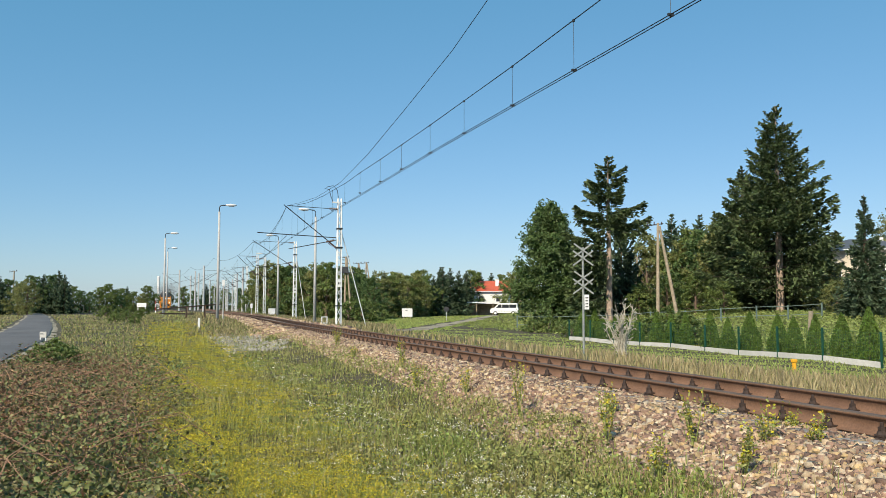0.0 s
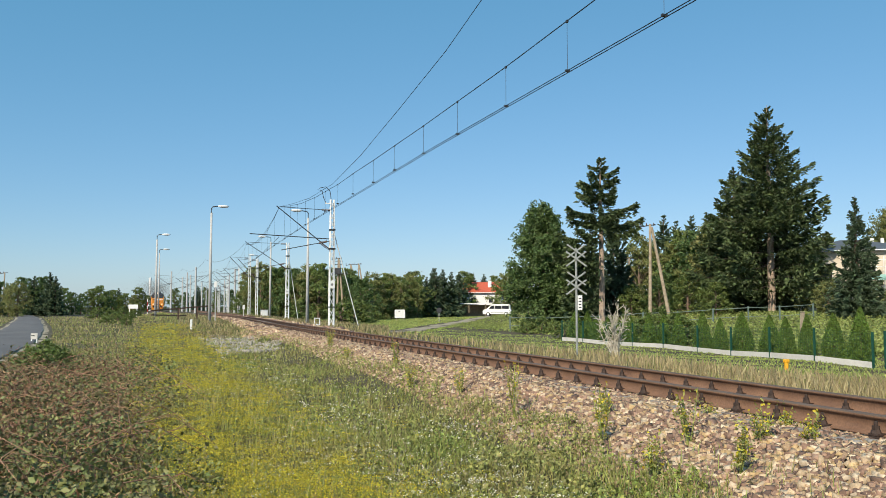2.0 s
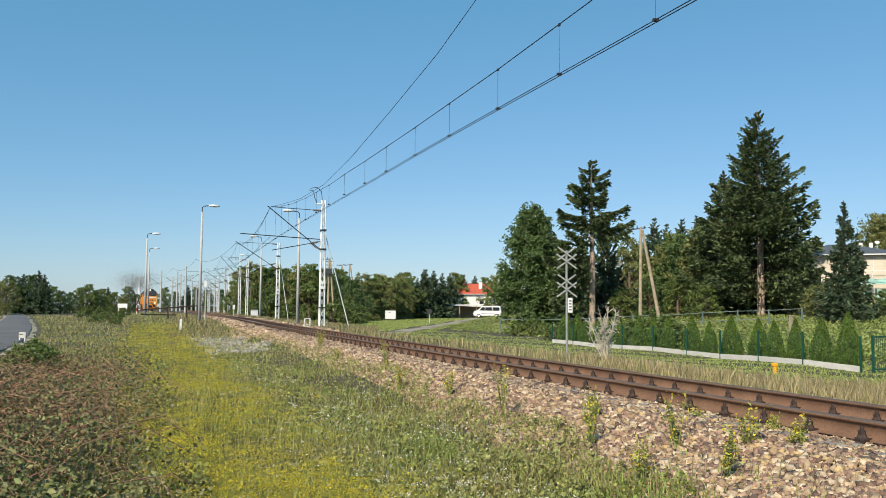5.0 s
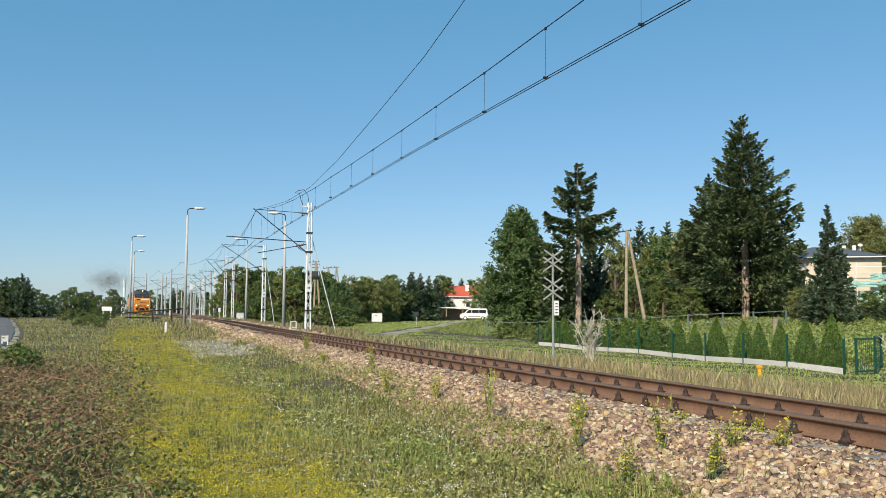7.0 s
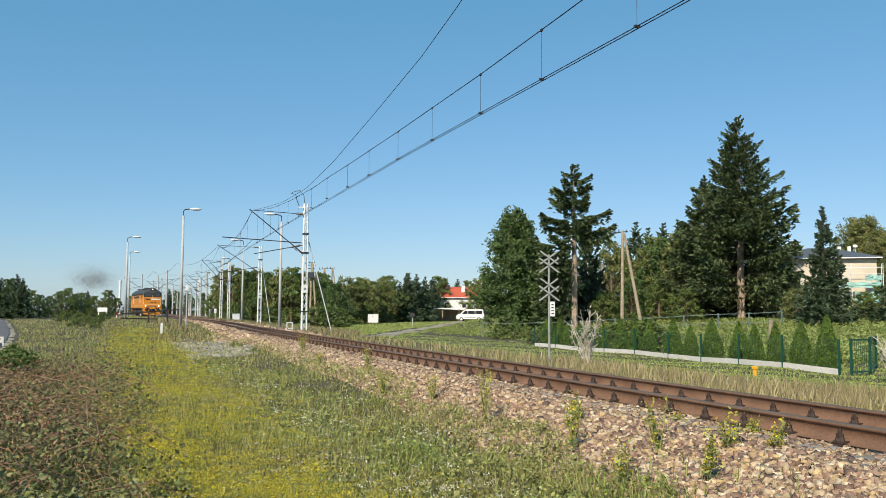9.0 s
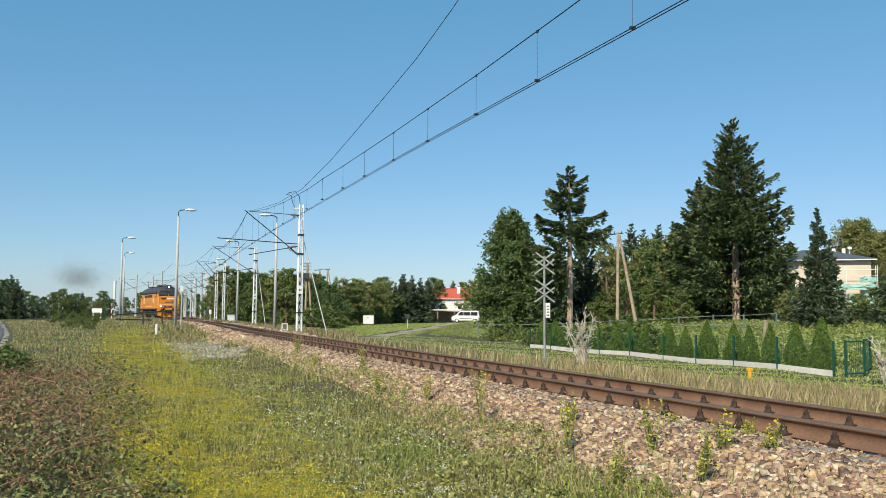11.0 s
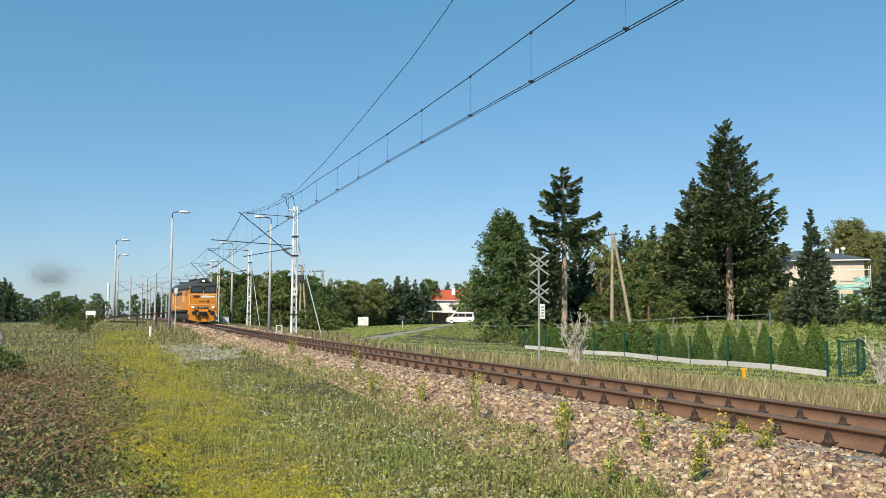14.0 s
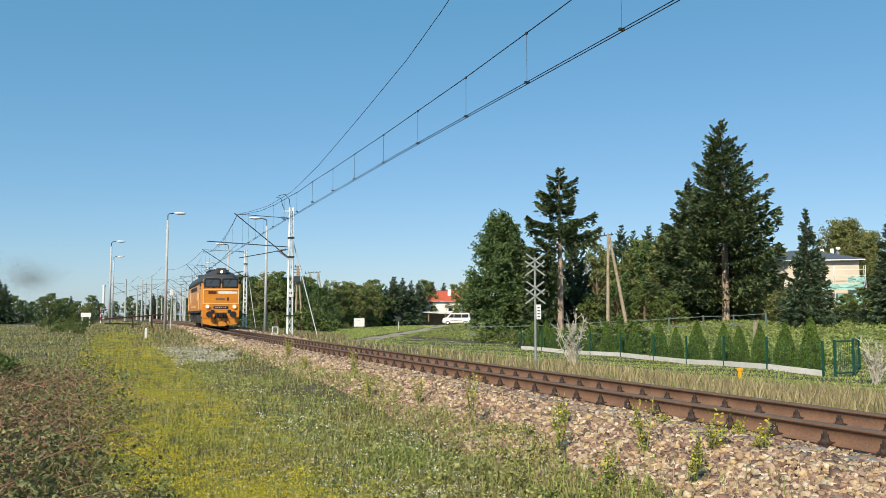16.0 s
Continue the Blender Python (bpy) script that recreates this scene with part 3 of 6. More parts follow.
def conifer(height, spread, rng, mat, bark, base=0.1, whorls=34, per=7, twigs=26, droop=0.35, ragged=0.2, label="", category="spruce tree", needle=0.17, tip_up=0.15, power=0.85, rise=0.0, grows=None):
    """Trunk with whorls of drooping branches, each hung with rows of twigs."""
    t = empty("spruce_tree", label=label, category=category)
    r0 = height * 0.013 + 0.04
    wood = bar([(0, 0, -0.2), (0.04, 0.02, height * 0.35), (0, 0.03, height * 0.7), (0, 0, height)], [r0 * 1.25, r0, r0 * 0.55, 0.015], 9)
    boughs = bmesh.new()
    cs, ds, ss = [], [], []
    for w in range(whorls):
        u = (w + 0.5) / whorls
        z = height * (base + (0.985 - base) * u)
        reach = spread * (1 - u) ** power * (1 if u > 0.06 else 0.8) + 0.08
        for b in range(per):
            a = w * 1.7 + b * 6.283 / per + rng.uniform(-0.35, 0.35)
            L = reach * rng.uniform(1 - ragged * 2, 1 + ragged)
            if grows and not grows(math.degrees(a) % 360, u):
                continue
            z = height * (base + (0.985 - base) * min(1, u + rng.uniform(-0.9, 0.9) / whorls))
            if rng.random() < ragged * 0.35:
                continue
            dr = droop * rng.uniform(0.6, 1.3) * (1 - 0.75 * u)
            out = np.array([math.cos(a), math.sin(a), 0])
            side = np.array([-math.sin(a), math.cos(a), 0])
            s = np.linspace(0.12, 1, 5)
            line = [np.array([0, 0, z]) + out * L * q + np.array([0, 0, L * (rise * u - dr) * q + L * (tip_up + dr * 0.35) * q ** 3]) for q in s]
            tube(boughs, [tuple(p) for p in line], [max(0.008, r0 * 0.12 * (1 - 0.8 * q)) for q in s], 4, False)
            k = max(5, int(twigs * (L / spread + 0.18)))
            q = rng.uniform(0.15, 1.03, k) ** 0.8
            pos = np.stack([np.interp(q, s, [p[i] for p in line]) for i in range(3)], -1)
            wid = (0.05 + 0.25 * (1 - q)) * L * rng.uniform(-1, 1, k)
            pos = pos + side * wid[:, None]
            pos[:, 2] -= rng.exponential(0.3, k) * (L / spread + 0.15) + np.abs(wid) * 0.25
            dirs = out[None] * rng.uniform(0.3, 1.0, (k, 1)) + side[None] * np.sign(wid)[:, None] * rng.uniform(0.2, 0.8, (k, 1))
            dirs[:, 2] = rng.uniform(-0.9, 0.3, k) + tip_up + rise * u * q * 1.2
            cs.append(pos), ds.append(dirs), ss.append(needle * rng.uniform(0.7, 1.5, k) * (0.5 + 0.8 * min(1, L / spread * 1.4)))
    part("trunk", wood, bark, t)
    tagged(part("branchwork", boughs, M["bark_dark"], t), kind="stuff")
    c, d, s = np.concatenate(cs), np.concatenate(ds), np.concatenate(ss)
    d /= np.linalg.norm(d, axis=1)[:, None]
    e = rng.normal(size=d.shape)
    e -= d * (e * d).sum(1)[:, None]
    e /= np.linalg.norm(e, axis=1)[:, None]
    s = s[:, None]
    g = np.cross(d, e)
    v = np.stack([c - d * s, c + e * s * 0.42, c + d * s * 1.5, c - e * s * 0.42, c + g * s * 0.4, c - g * s * 0.4], 1).reshape(-1, 3)
    i = 6 * np.arange(len(c))[:, None]
    raw("crown", v, np.concatenate([i + [0, 1, 2], i + [0, 2, 3], i + [0, 4, 2], i + [0, 2, 5]], 0), mat, t)
    return t


def put(t, x, y, s=1.0, rz=0.0, dz=0.0, sx=None):
    z = float(ground_z(x, y)) + dz
    t.matrix_basis = pose(x, y, z, 0, 0, rz) @ Matrix.Diagonal((sx or s, sx or s, s, 1))
    return t


def put_copy(t, x, y, s=1.0, rz=0.0, dz=0.0, sx=None):
    z = float(ground_z(x, y)) + dz
    c = copy_thing(t, Matrix())
    c.matrix_basis = pose(x, y, z, 0, 0, rz) @ Matrix.Diagonal((sx or s, sx or s, s, 1))
    return c


HEAD0 = radians(18.87)


def at(bx, dist):
    """The spot at a distance in metres along a bearing; bx grows to the right, 784 is straight ahead at the start."""
    a = HEAD0 + math.atan((bx - 784) / 1447)
    return dist * math.sin(a), dist * math.cos(a)


rng = np.random.default_rng(11)
# the tall spruce has lost its lower boughs on the railway side
put(conifer(19.2, 6.7, rng, M["spruce"], M["bark_red"], base=0.12, whorls=42, per=8, twigs=180, droop=0.36, ragged=0.24, tip_up=0.16, power=0.80, rise=0.42, grows=lambda a, u: u > 0.31 or abs(a - 229) > 30, label="tall dark spruce with a pale bare lower trunk", needle=0.135), *at(1380, 80), 1.0)
put(conifer(14.4, 4.7, rng, M["spruce"], M["bark"], base=0.06, whorls=32, per=8, twigs=130, droop=0.36, ragged=0.22, tip_up=0.16, power=0.78, rise=0.42, label="dark spruce crowded against a taller one", needle=0.135), *at(1318, 84), 1.0)
put(conifer(15.8, 4.6, rng, M["spruce"], M["bark_red"], base=0.20, whorls=25, per=6, twigs=210, droop=0.45, ragged=0.34, tip_up=0.2, grows=lambda a, u: u > 0.42 or 90 < a < 205, label="ragged drooping spruce with gaps between its branches", needle=0.14, power=0.62, rise=0.2), *at(1078, 78), 1.0)
put(broadleaf(12.2, 3.6, rng, M["dark_leaf"], M["bark"], leaves=42000, leaf=0.17, base=0.05, lobes=34, label="dense dark green broadleaf tree"), *at(974, 84))
linden = put(broadleaf(13.6, 4.4, rng, M["olive_leaf"], M["bark"], leaves=30000, leaf=0.17, base=0.1, lobes=30, label="tall olive green tree behind the house"), *at(1604, 120))
small_spruce = put(conifer(8.5, 2.0, rng, M["blue_spruce"], M["bark"], base=0.03, whorls=24, per=7, twigs=90, needle=0.10, droop=0.22, ragged=0.18, rise=0.4, power=1.0, label="young blue-green garden spruce with a slim leader"), *at(1533, 62), 1.0)
oak = put(broadleaf(8.0, 3.2, rng, M["leaf"], M["bark"], leaves=6500, leaf=0.19, base=0.05, lobes=16, label="green roadside tree in the far belt"), *at(700, 150))
olive = put(broadleaf(8.0, 3.4, rng, M["olive_leaf"], M["bark"], leaves=6500, leaf=0.19, base=0.04, lobes=16, label="olive green tree in the far belt"), *at(740, 160))
dark = put(conifer(10, 3.2, rng, M["blue_spruce"], M["bark"], base=0.04, whorls=22, per=7, twigs=26, droop=0.25, rise=0.5, ragged=0.25, label="dark blue-green spruce in a tree belt", needle=0.24), *at(780, 170))

# ---- catenary ----
def lattice_mast(x, y, height=8.65, label="white lattice steel catenary mast on a concrete foot", reach=3.4, tip_z=7.55, foot=None, arms=True, plates=True, w=0.31):
    z0 = float(ground_z(x, y))
    top = height
    t = empty("catenary_mast", pose(x, y, z0), label, "catenary mast", "masts of the overhead line")
    part("foundation", cube(-0.42, -0.42, -0.4, 0.42, 0.42, 0.16, 0.03), M["concrete"], t)
    taper = 0.72
    for sx in (-1, 1):
        for sy in (-1, 1):
            bm = beam(bmesh.new(), (sx * w / 2, sy * w / 2, 0.16), (sx * w / 2 * taper, sy * w / 2 * taper, top), w * 0.185)
            part("chord", bm, M["galv"], t)
    for face in range(4):
        bm = bmesh.new()
        n = 13
        for i in range(n):
            za, zb = 0.3 + (top - 0.4) * i / n, 0.3 + (top - 0.4) * (i + 1) / n
            wa, wb = w / 2 * (1 - (1 - taper) * za / top), w / 2 * (1 - (1 - taper) * zb / top)
            s = 1 if i % 2 else -1
            turn = pose(0, 0, 0, 0, 0, 90 * face)
            beam(bm, turn @ Vector((s * wa, wa, za)), turn @ Vector((-s * wb, wb, zb)), w * 0.09)
        tagged(part("bracing", bm, M["galv"], t), kind="stuff")
    if plates:
        part("plate", cube(-0.2, -w / 2 - 0.07, 2.8, 0.16, -w / 2 - 0.04, 3.3), M["white"], t, "small white mast plate")
        part("dark_strip", box(cube(-0.10, -w / 2 - 0.08, 2.98, -0.05, -w / 2 - 0.072, 3.12), 0.0, -w / 2 - 0.08, 2.98, 0.05, -w / 2 - 0.072, 3.12), M["dark_steel"], t)
        part("band", cube(-w / 2 - 0.05, -w / 2 - 0.05, 1.55, w / 2 + 0.05, w / 2 + 0.05, 1.62), M["dark_steel"], t)
    part("band", cube(-w / 2 - 0.04, -w / 2 - 0.04, 5.35, w / 2 + 0.04, w / 2 + 0.04, 5.45), M["dark_steel"], t)
    part("band", cube(-w / 2 - 0.03, -w / 2 - 0.03, 6.6, w / 2 + 0.03, w / 2 + 0.03, 6.7), M["dark_steel"], t)
    if arms:
        tz = tip_z - z0
        part("cantilever_tube", bar([(-0.2, 0, 5.4), (-reach - 0.25, 0, tz + 0.05)], 0.032, 7), M["dark_steel"], t)
        part("tie_rod", bar([(-0.15, 0, tz - 0.1), (-reach, 0, tz)], 0.022, 6), M["dark_steel"], t)
        part("registration_arm", bar([(-0.2, 0, 5.9), (-0.9, 0, 5.75), (-reach + 0.1, 0, 5.25)], 0.03, 6), M["dark_steel"], t)
        for a, b in (((-0.22, 0, 5.4), (-0.75, 0, 5.72)), ((-0.2, 0, tz - 0.1), (-0.7, 0, tz - 0.085)), ((-0.35, 0, 5.88), (-0.9, 0, 5.75))):
            bm = bmesh.new()
            for k in range(7):
                p, q = Vector(a).lerp(Vector(b), k / 7), Vector(a).lerp(Vector(b), (k + 0.55) / 7)
                tube(bm, [p, q], [0.085, 0.06], 8)
            part("insulator", bm, M["insulator"], t)
    if foot:
        part("guy_rod", bar([(0.12, 0, 6.5), (foot[0], foot[1], 0.15)], 0.032, 6), M["galv"], t)
        part("guy_anchor", cube(foot[0] - 0.35, foot[1] - 0.3, -0.3, foot[0] + 0.35, foot[1] + 0.3, 0.12, 0.03), M["concrete"], t)
    return t


mast = lattice_mast(10.9, 53, foot=(2.0, 0.6))
TOP = 8.65
part("jumper_wire", bar([(0, 0, TOP - 0.25), (-0.43, 0, TOP - 0.25), (-0.6, 0, TOP + 0.15), (-0.7, 0, TOP + 0.58), (-1.0, 0, TOP + 0.62), (-0.8, 0, TOP + 0.76), (-0.43, 0, TOP + 0.84), (-0.16, 0, TOP + 0.55), (-0.08, 0, TOP - 0.05)], 0.022, 6), M["dark_steel"], mast)
part("jumper_bracket", cube(-0.5, -0.04, TOP - 0.30, 0.0, 0.04, TOP - 0.22, 0.01), M["galv"], mast)
lattice_mast(12.6, 83.2, 8.0, w=0.32, reach=4.0, foot=(1.2, 0.5))
far_mast = lattice_mast(11.6, 109, 8.0, w=0.28, reach=2.3, plates=False)
for x, y, s in ((12.9, 112, 1.0), (13.2, 140, 1.0), (13.9, 172, 1.0), (14.5, 205, 1.0), (15.5, 245, 1.0), (16.5, 290, 1.0), (17.5, 340, 1.0)):
    put_copy(far_mast, x, y, s)


def concrete_mast(x, y, reach, flip=1):
    z0 = float(ground_z(x, y))
    t = empty("catenary_mast", pose(x, y, z0), "pale round concrete catenary mast with a cantilever", "catenary mast", "masts of the overhead line")
    part("pole", bar([(0, 0, -0.3), (0, 0, 8.2)], [0.2, 0.13], 12), M["concrete"], t)
    part("cantilever_tube", bar([(0, 0, 5.4), (flip * (reach + 0.2), 0, 7.5)], 0.04, 6), M["dark_steel"], t)
    part("tie_rod", bar([(0, 0, 7.3), (flip * reach, 0, 7.4)], 0.022, 6), M["dark_steel"], t)
    part("registration_arm", bar([(0, 0, 5.9), (flip * reach, 0, 5.2)], 0.03, 6), M["dark_steel"], t)
    return t


for bx, dist, reach, flip in ((318, 168, 3, -1), (346, 176, 3, 1), (352, 190, 3, -1), (361, 152, 3, 1), (372, 230, 3, 1), (380, 260, 3, -1), (412, 205, 3, -1), (420, 175, 3, -1), (404, 250, 3, -1), (396, 300, 3, 1), (338, 205, 2.5, 1), (430, 150, 3, -1)):
    x, y = at(bx, dist)
    concrete_mast(x, y, reach, flip)


def wire(name, pts, r, label, sides=5):
    return tagged(part(name, bar(pts, r, sides), M["wire"]), label, "overhead wire")


SPANS = [(-22, 6.77, 7.2), (53, 7.45, 7.55), (83.2, 8.55, 7.5), (109, 9.2, 7.4), (140, 9.6, 7.4), (172, 10.1, 7.4), (205, 10.5, 7.4), (245, 11, 7.4), (290, 11.5, 7.4)]


def line_x(y):
    return float(np.interp(y, [-22, 10, 30, 53, 83, 109, 140, 290], [6.77, 6.77, 6.8, 7.45, 8.55, 9.2, 9.6, 11.5]))


def messenger_z(y):
    return float(np.interp(y, [-22, 0, 11.7, 15.4, 21, 26.4, 32, 38, 43, 48, 53], [7.6, 6.6, 6.19, 6.09, 6.02, 6.0, 6.03, 6.25, 6.55, 7.0, 7.55])) if y < 53 else 0.0


def far_messenger(y):
    for (a, _, za), (b, _, zb) in zip(SPANS[1:], SPANS[2:]):
        if a <= y <= b:
            u = (y - a) / (b - a)
            return za + (zb - za) * u - 4 * 1.0 * u * (1 - u)
    return 7.4


near_ys = [-22, -10, 0, 6, 11.7, 15.4, 18, 21, 24, 26.4, 29.4, 32, 35, 38, 41, 43, 46, 48, 50.5, 53]
far_ys = [53 + 3.0 * i for i in range(80)]
MESS = [(line_x(y), y, messenger_z(y) if y < 53 else far_messenger(y)) for y in near_ys + far_ys[1:]]
wire("messenger_wire", MESS, 0.010, "dark sagging messenger wire over the track")
for off in (-0.035, 0.035):
    wire("contact_wire", [(line_x(y) + off + (0.12 * math.sin(y * 0.05) if y > 53 else 0), y, 5.25) for y in (-22, 0, 20, 40, 53, 83, 109, 140, 172, 205, 245, 290)], 0.008, "dark taut contact wire over the track")
for y in (7.0, 9.76, 12.68, 15.38, 18.28, 20.95, 23.8, 26.4, 29.4, 32.4, 35.4, 38.4, 41.4, 44.4, 47.4, 50.2) + tuple(56 + 5.0 * i for i in range(14)):
    z1 = messenger_z(y) if y < 53 else far_messenger(y)
    drop = part("dropper", bar([(line_x(y), y, 5.25), (line_x(y), y, z1)], 0.0045, 4), M["wire"])
    tagged(drop, "thin dropper hung between the overhead wires", "overhead wire", "droppers of the overhead line")
    part("clamp", cube(line_x(y) - 0.015, y - 0.03, z1 - 0.03, line_x(y) + 0.015, y + 0.03, z1 + 0.015), M["dark_steel"], drop)
    part("clamp", cube(line_x(y) - 0.045, y - 0.02, 5.24, line_x(y) + 0.045, y + 0.02, 5.28), M["dark_steel"], drop)
wire("feeder_wire", [(6.77, -22, 19), (6.77, -8, 14.6), (6.77, 4, 11.2), (6.77, 11, 9.35), (6.77, 16.71, 7.99), (6.77, 19.1, 7.54), (6.77, 23.2, 7.03), (6.77, 28.2, 6.46), (6.8, 33.1, 6.16), (6.9, 39, 6.32), (7.2, 46, 6.9), (7.45, 53, 7.55)], 0.009, "single thin wire above the catenary")
# second line over the curving track
HOLD = [(7.45, 53, 7.55), (8.35, 83.2, 7.4), (6.2, 112, 7.3), (4.2, 139, 7.3), (1.0, 185, 7.3), (0.6, 250, 7.3)]
SECOND = []
for a, b in zip(HOLD, HOLD[1:]):
    for k in range(10):
        u = k / 10
        p = Vector(a).lerp(Vector(b), u)
        SECOND.append((p.x, p.y, p.z - 4 * 0.9 * u * (1 - u)))
wire("messenger_wire", SECOND, 0.014, "dark messenger wire over the curving track")
wire("contact_wire", [(7.45, 53, 5.6), (8.2, 72, 5.25), (8.0, 90, 5.25), (6.4, 110, 5.25), (4.2, 136, 5.25), (2.4, 157, 5.25), (1.0, 185, 5.25), (0.6, 250, 5.25)], 0.014, "dark contact wire over the curving track")
part("boom", bar([(-0.2, 0, 6.05), (-5.3, 0, 6.25)], 0.03, 7), M["dark_steel"], mast)


# ---- platform lamps and lineside things ----
def lamp_post(bx, dist, height, arm):
    x, y = at(bx, dist)
    z0 = float(ground_z(x, y))
    t = empty("street_lamp", pose(x, y, z0), "tall pale concrete lamp post with a bent steel arm", "street lamp", "lamps along the platform")
    part("pole", bar([(0, 0, -0.2), (0, 0, height - 0.55)], [0.13, 0.085], 14), M["concrete"], t, smooth=True)
    part("arm", bar([(0, 0, height - 0.6), (0, 0, height - 0.15), (arm * 0.12, 0, height - 0.03), (arm * 0.35, 0, height), (arm * 0.6, 0, height + 0.03)], 0.04, 8), M["dark_steel"], t)
    head = bmesh.new()
    bmesh.ops.create_uvsphere(head, u_segments=12, v_segments=8, radius=0.5, matrix=Matrix.Translation((arm * 0.95, 0, height + 0.03)) @ Matrix.Diagonal((0.95, 0.34, 0.24, 1)))
    part("lamp_head", head, M["galv"], t, smooth=True)
    return t


lamp_post(386, 70.5, 9.62, 1)
lamp_post(291, 96, 9.08, 1)
lamp_post(296, 128, 9.5, 1)
lamp_post(557.5, 67.5, 9.4, -1)
lamp_post(492, 95, 9.4, -1)
lamp_post(470, 126, 9.4, -1)

# rusty rail barrier on short posts
b0, b1 = Vector((*at(283, 74), 0)), Vector((*at(392, 80), 0))
barrier = empty("rail_barrier", label="rusty barrier of old rail laid on short posts", category="barrier")
zb = float(ground_z(b0.x, b0.y))
part("beam", beam(bmesh.new(), (b0.x, b0.y, 0.78), (b1.x, b1.y, 1.22), 0.09, 0.12), M["rust"], barrier)
part("beam", beam(bmesh.new(), (b0.x, b0.y, 0.42), (b1.x - 2.4, b1.y, 0.30), 0.09, 0.10), M["rust"], barrier)
for u in (0.42, 0.72):
    p = b0.lerp(b1, u)
    part("post", cube(p.x - 0.08, p.y - 0.08, float(ground_z(p.x, p.y)) - 0.3, p.x + 0.08, p.y + 0.08, 0.78 + 0.44 * u), M["rust"], barrier)

x, y = at(354, 52)
marker = empty("marker_post", pose(x, y, float(ground_z(x, y))), "short white concrete marker post in the grass", "marker post")
part("post", cube(-0.065, -0.065, -0.2, 0.065, 0.065, 0.78, 0.02), M["white"], marker)

x, y = at(252, 118)
sign = empty("sign_board", pose(x, y, float(ground_z(x, y)), 0, 0, -12), "blank white board on two posts beside the railway", "sign")
for sx in (-0.48, 0.48):
    part("post", cube(sx - 0.04, 0.02, -0.2, sx + 0.04, 0.1, 1.75), M["white"], sign)
part("board", cube(-0.62, -0.02, 1.25, 0.62, 0.02, 1.8, 0.01), M["white"], sign)

x, y = at(277, 132)
sig = empty("warning_post", pose(x, y, float(ground_z(x, y))), "red and white banded post by the crossing", "warning post")
for k in range(5):
    part("band", bar([(0, 0, 0.5 * k - 0.1), (0, 0, 0.5 * k + 0.4)], 0.05, 8), M["red" if k % 2 else "white"], sig)
x, y = at(281, 300)
tower = empty("water_tower", pose(x, y, float(ground_z(x, y))), "distant slim white cylindrical tower", "tower")
part("shaft", bar([(0, 0, 0), (0, 0, 9), (0, 0, 11)], [0.4, 0.4, 0.48], 14), M["white"], tower)
part("cap", bar([(0, 0, 11), (0, 0, 11.4)], [0.54, 0.46], 14), M["white"], tower)

x, y = at(80, 42)
kb = empty("kerb_sign", pose(x, y, float(ground_z(x, y)), 0, 0, -14), "low white sign panel at the lane's edge", "sign")
part("panel", cube(-0.15, -0.02, 0.15, 0.15, 0.02, 0.42, 0.01), M["plinth"], kb)
part("bar", cube(-0.12, -0.026, 0.3, 0.02, -0.021, 0.34), M["dark_steel"], kb)
for sx in (-0.12, 0.12):
    part("leg", cube(sx - 0.02, -0.015, -0.1, sx + 0.02, 0.015, 0.22), M["galv"], kb)

x, y = at(482, 104)
cab = empty("trackside_cabinet", pose(x, y, float(ground_z(x, y))), "small pale trackside equipment cabinet", "cabinet")
part("body", cube(-0.4, -0.3, 0, 0.4, 0.3, 1.05, 0.02), M["white"], cab)
part("lid", cube(-0.44, -0.34, 1.053, 0.44, 0.34, 1.12, 0.02), M["galv"], cab)
x, y = at(575, 57)
fr = empty("equipment_frame", pose(x, y, float(ground_z(x, y))), "small white steel frame beside the track", "equipment frame")
for sx in (-0.18, 0.18):
    part("upright", cube(sx - 0.03, -0.03, -0.1, sx + 0.03, 0.03, 0.85), M["white"], fr)
for z in (0.4, 0.82):
    part("rung", cube(-0.148, -0.025, z - 0.03, 0.148, 0.025, z + 0.03), M["white"], fr)
for bx, dist, h in ((396, 74, 3.0), (446, 97, 1.0)):
    x, y = at(bx, dist)
    sg = empty("signal_post", pose(x, y, float(ground_z(x, y))), "slim grey signal post with a small head", "signal")
    part("pole", bar([(0, 0, -0.1), (0, 0, h)], 0.05, 8), M["concrete"], sg)
    part("head", cube(-0.13, -0.1, h + 0.003, 0.13, 0.1, h + 0.5, 0.03), M["white"], sg)


# ---- double saltire warning sign ----
x, y = 12.1, 22.2
zc = float(ground_z(x, y))
saltire = empty("level_crossing_sign", pose(x, y, zc, 0, 0, -20), "white double saltire crossing sign seen from behind on a steel post", "crossing sign")
part("post", bar([(0, 0, -0.2), (0, 0, 3.4)], 0.035, 10), M["sign_back"], saltire)
for zz, reach, w in ((3.30, 0.34, 0.048), (3.06, 0.38, 0.048), (2.46, 0.34, 0.048), (2.20, 0.38, 0.048)):
    for s in (-1, 1):
        bm = bmesh.new()
        box(bm, -reach, -0.012, -w / 2, reach, 0.012, w / 2, 0.004, pose(0, -0.05 - 0.013 * s, zz, 0, 36 * s, 0))
        part("arm", bm, M["sign_back"], saltire)
part("tag_plate", cube(0.03, -0.05, 1.5, 0.17, -0.03, 1.95, 0.005), M["white"], saltire)
for k in range(4):
    part("dark_strip", cube(0.06, -0.058, 1.57 + 0.09 * k, 0.14, -0.051, 1.6 + 0.09 * k), M["dark_steel"], saltire)

